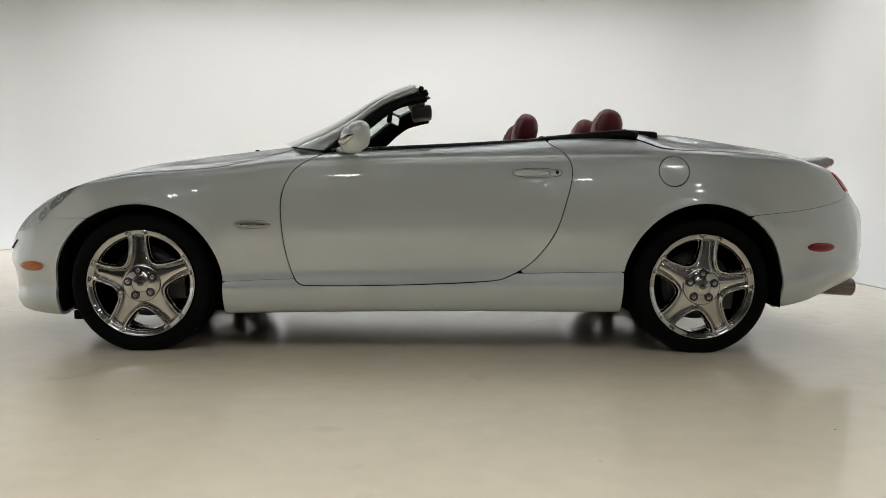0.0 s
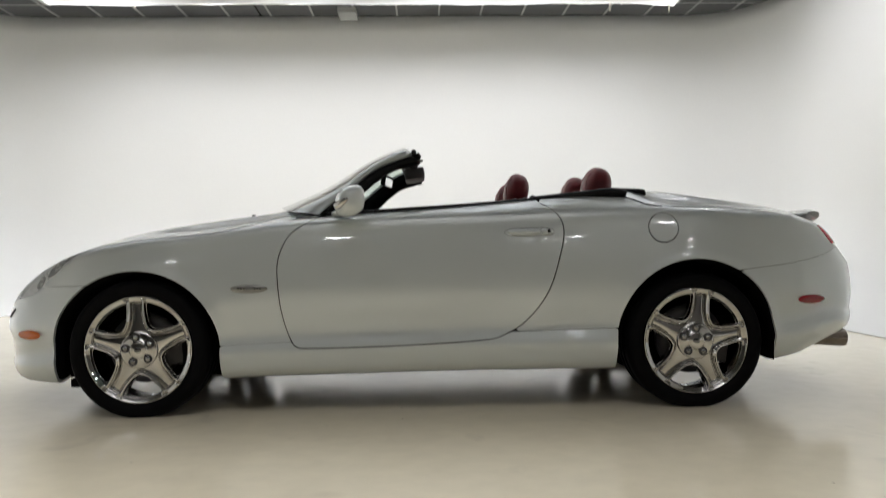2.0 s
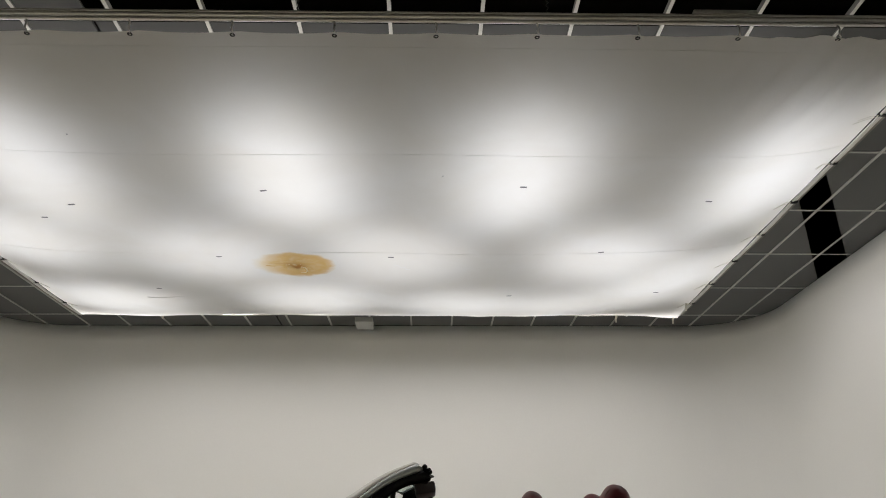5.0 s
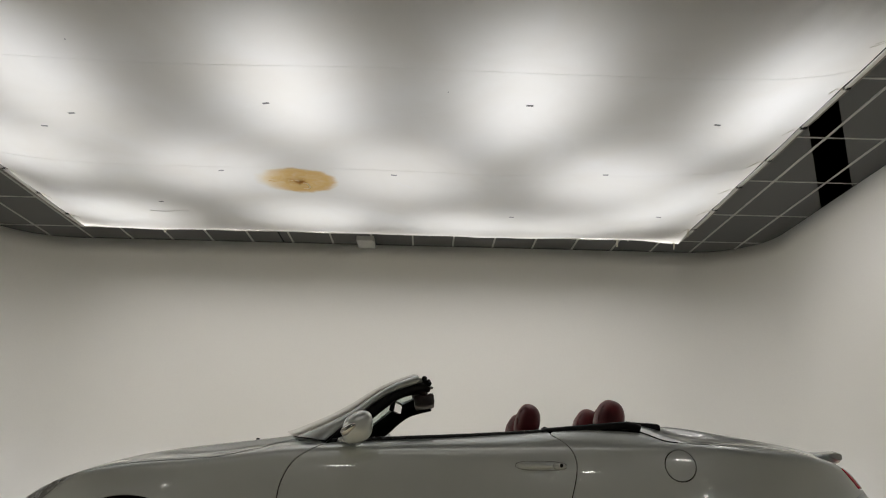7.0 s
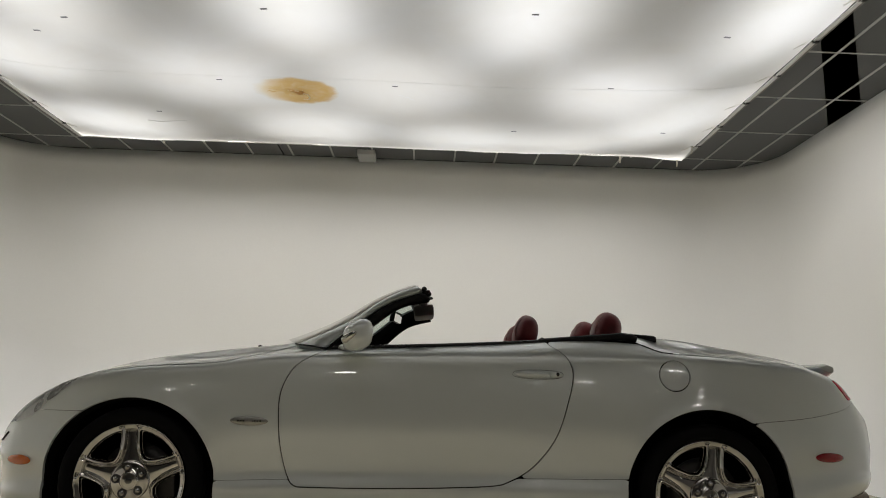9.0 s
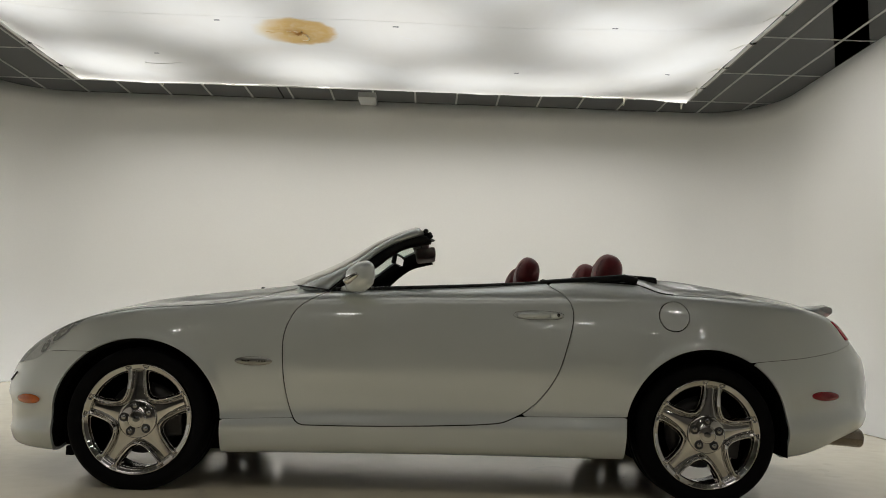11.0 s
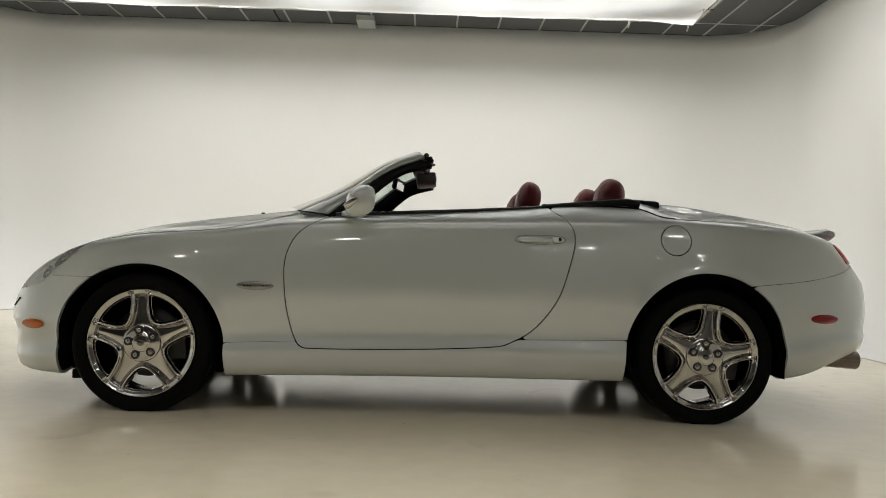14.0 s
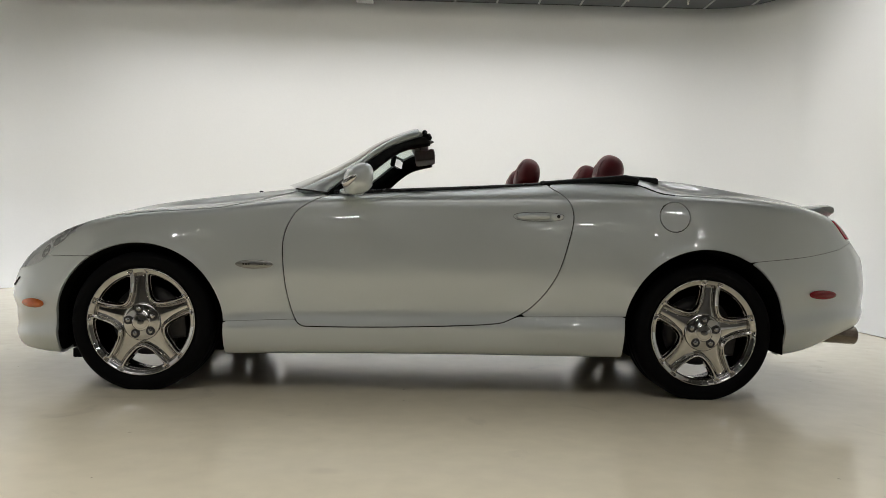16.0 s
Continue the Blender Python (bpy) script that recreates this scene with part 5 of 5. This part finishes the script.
# rough repaired tear in the middle of the stain
def thin(name, color):
    """Dirt and torn threads in the cloth, which let light through as it does."""
    m = bpy.data.materials.new(name)
    m.use_nodes = True
    n, l = m.node_tree.nodes, m.node_tree.links
    n.remove(n["Principled BSDF"])
    di, tl, mx = n.new("ShaderNodeBsdfDiffuse"), n.new("ShaderNodeBsdfTranslucent"), n.new("ShaderNodeMixShader")
    di.inputs[0].default_value = tl.inputs[0].default_value = (*color, 1)
    mx.inputs[0].default_value = 0.70
    l.new(di.outputs[0], mx.inputs[1])
    l.new(tl.outputs[0], mx.inputs[2])
    l.new(mx.outputs[0], n["Material Output"].inputs["Surface"])
    return m


def ribbon(path, w):
    """Flat strip along a path, tapered to its ends."""
    k = len(path)
    vs = []
    for i, p in enumerate(path):
        q, r = Vector(path[max(i - 1, 0)]), Vector(path[min(i + 1, k - 1)])
        t = r - q
        side = Vector((-t.y, t.x, 0)).normalized() * w * math.sin(math.pi * (i + 0.5) / k)
        vs += [tuple(Vector(p) - side), tuple(Vector(p) + side)]
    return vs, [(2 * i, 2 * i + 2, 2 * i + 3, 2 * i + 1) for i in range(k - 1)]


RUST, PALE, SCUFF = thin("rust_crack", (0.62, 0.40, 0.17)), thin("pale_torn_edge", (0.97, 0.93, 0.84)), thin("grey_scuff", (0.78, 0.78, 0.77))
for u0, v0, du, w, stuff, k in ((-1.35, 2.745, 0.17, 0.012, RUST, 0), (-1.315, 2.765, 0.09, 0.020, RUST, 1), (-1.60, 2.76, 0.10, 0.010, RUST, 2), (-1.36, 2.715, 0.16, 0.008, PALE, 3), (-1.49, 2.66, 0.26, 0.006, RUST, 5), (-1.27, 2.80, 0.06, 0.008, PALE, 7)):
    ln = [(u0 + du * (t - 0.5), v0 + 0.09 * noise.noise((t * 2.6, k * 2.7, 9)), cloth_at(u0, v0) - 0.008) for t in np.linspace(0, 1, 15)]
    mesh("stain_crack", *ribbon(ln, w), stuff, canopy)
ln = [(-1.29 + 0.045 * math.cos(a), 2.86 + 0.075 * math.sin(a), cloth_at(-1.29, 2.87) - 0.008) for a in np.linspace(-1.4, 2.2, 14)]
mesh("stain_crack", *ribbon(ln, 0.009), PALE, canopy)
# faint scuff beside the stain and a few dark specks
for u0, v0, du in ((-0.33, 2.72, 0.05), (-0.27, 2.77, 0.08), (-0.22, 2.82, 0.05)):
    ln = [(u0 + du * (t - 0.5), v0 + du * (t - 0.5) + 0.02 * math.sin(7 * t), cloth_at(u0, v0) - 0.007) for t in np.linspace(0, 1, 9)]
    mesh("scuff_mark", *ribbon(ln, 0.005), SCUFF, canopy)
for u0, v0 in ((-2.55, 0.23), (0.10, 0.76)):
    bm = bmesh.new()
    box(bm, -0.005, 0.005, -0.005, 0.005, -0.001, 0.001, m=pose(u0, v0, cloth_at(u0, v0) - 0.005))
    part("dark_speck", bm, TAPE, canopy)
ln = [(-3.20 + 0.45 * t, 3.84 + 0.03 * math.sin(5 * t), cloth_at(-3.0, 3.84) - 0.004) for t in np.linspace(0, 1, 10)]
mesh("cloth_crease", *tube(ln, 0.004, 5), SILK, canopy)

# twin rails along both sides, a profile along the front, a thin bar along the far edge
rails = tagged(new("cloth_rail"), "aluminium rails hung from the ceiling that hold the stretched cloth", "rail")
rails.matrix_basis = ROOM
for d in (1, -1):
    def side_u(v):
        return edge_u(v) + 0.024 if d > 0 else CU0 - 0.024
    for du, dz, r, stuff in ((0.0, -0.004, 0.0095, RAIL), (0.027 * d, 0.004, 0.0095, RAIL), (0.050 * d, 0.010, 0.011, RAILDARK)):
        mesh("side_tube", *tube([(side_u(v) + du, v, CLOTH + dz + 0.006 * math.sin(k * 1.7)) for k, v in enumerate(np.linspace(CV0 - 0.1, CV1 + 0.04, 13))], r, 8), stuff, rails)
    for k in range(8):
        v = CV0 + 0.15 + 0.72 * k
        u = side_u(v)
        bm = bmesh.new()
        box(bm, u - 0.012, u + 0.046, v - 0.014, v + 0.014, CLOTH - 0.014, CLOTH + 0.03, 0.004)
        part("rail_clamp", bm, BLACK, rails)
        for e in range(2):
            w = noise.noise((k * 3.1, e * 7.7, d))
            mesh("tie_cord", *tube([(u, v + 0.02 * e, CLOTH - 0.008), (u - d * 0.07, v + 0.02 * e + 0.05 * w, CLOTH - 0.016), (u - d * (0.16 + 0.05 * w), v + 0.06 * w + 0.03 * e, cloth_at(u - d * 0.2, v) - 0.010)], 0.0022, 5), CORD, rails)
        mesh("hanger_rod", *tube([(u + 0.017 * d, v, CLOTH + 0.02), (u + 0.017 * d, v, CEIL)], 0.003, 6), RAIL, rails)
for dz, r in ((0.0, 0.013), (0.032, 0.016), (0.058, 0.010)):
    mesh("front_rail", *tube([(CU0 - 0.1 + (CU1 - CU0 + 0.2) * k / 16, CV0 - 0.010, CLOTH + 0.078 + dz) for k in range(17)], r, 8), RAIL, rails)
bm = bmesh.new()
box(bm, 1.60, 1.99, CV0 - 0.027, CV0 + 0.007, CLOTH + 0.143, CLOTH + 0.169, 0.003)
part("joining_plate", bm, RAIL, rails)
for k in range(-7, 6):
    u = 0.03 + 0.609 * k
    if CU0 < u < CU1:
        hook = [(u, CV0 - 0.010, CLOTH + 0.07), (u + 0.010, CV0 - 0.014, CLOTH + 0.040), (u + 0.004, CV0 - 0.012, CLOTH + 0.015), (u + 0.012, CV0 - 0.004, CLOTH - 0.010), (u + 0.004, CV0 + 0.014, CLOTH - 0.008)]
        mesh("cloth_hook", *tube(hook, 0.006, 6), RAIL, rails)
        v, f = lathe([(0.016, -0.002), (0.016, 0.002), (0.008, 0.003), (0.008, -0.002)], 14, True)
        mesh("eyelet", v, f, STEEL, rails, m=pose(u + 0.004, CV0 + 0.02, CLOTH - 0.012, 90, 0, 0))
for u in (-0.80, 0.71):
    ch = [(u + 0.006 * (-1) ** k, CV0 - 0.010, CLOTH + 0.145 + 0.02 * k) for k in range(23)]
    mesh("hanging_chain", *tube(ch, 0.005, 5), STEEL, rails)
mesh("far_tube", *tube([(CU0 + (CU1 - CU0) * k / 20, CV1 + 0.02, CLOTH + 0.008 * math.sin(k * 2.1)) for k in range(21)], 0.008, 6), RAIL, rails)
for u in (-0.33, -0.02, 0.30, 2.05, 2.55, 3.17, -2.9):
    bm = bmesh.new()
    box(bm, u - 0.012, u + 0.012, CV1 + 0.005, CV1 + 0.035, CLOTH - 0.014, CLOTH + 0.018, 0.004)
    part("far_clip", bm, RAIL, rails)
for u, v, h in ((3.12, 4.92, 0.13), (3.13, 4.40, 0.12), (2.40, 4.96, 0.10), (-3.40, 4.96, 0.06)):
    for e in range(2):
        mesh("cord_end", *tube([(u + 0.012 * e, v, CLOTH), (u + 0.015 * e, v, CLOTH - h * 0.5), (u + 0.010 * e - 0.004, v, CLOTH - h)], 0.0045, 5), CORD, rails)

# flat black sheet set askew just under the tile field, and a small grey box by the far wall
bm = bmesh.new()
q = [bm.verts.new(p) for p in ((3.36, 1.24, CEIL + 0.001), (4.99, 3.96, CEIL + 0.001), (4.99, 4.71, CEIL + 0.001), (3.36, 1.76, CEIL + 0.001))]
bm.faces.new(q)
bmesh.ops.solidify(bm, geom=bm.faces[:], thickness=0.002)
tagged(part("ceiling_black_sheet", bm, VOID, None, m=ROOM), "flat black sheet set askew under the ceiling tiles", "ceiling", kind="structure")
bm = bmesh.new()
box(bm, -1.10, -0.84, 6.42, 6.84, CEIL - 0.07, CEIL + 0.004, 0.006)
jb = part("junction_box", bm, mat("light_grey_box", (0.36, 0.37, 0.36), 0.5), None, m=ROOM)
tagged(jb, "small light grey metal box on the ceiling grid", "box")
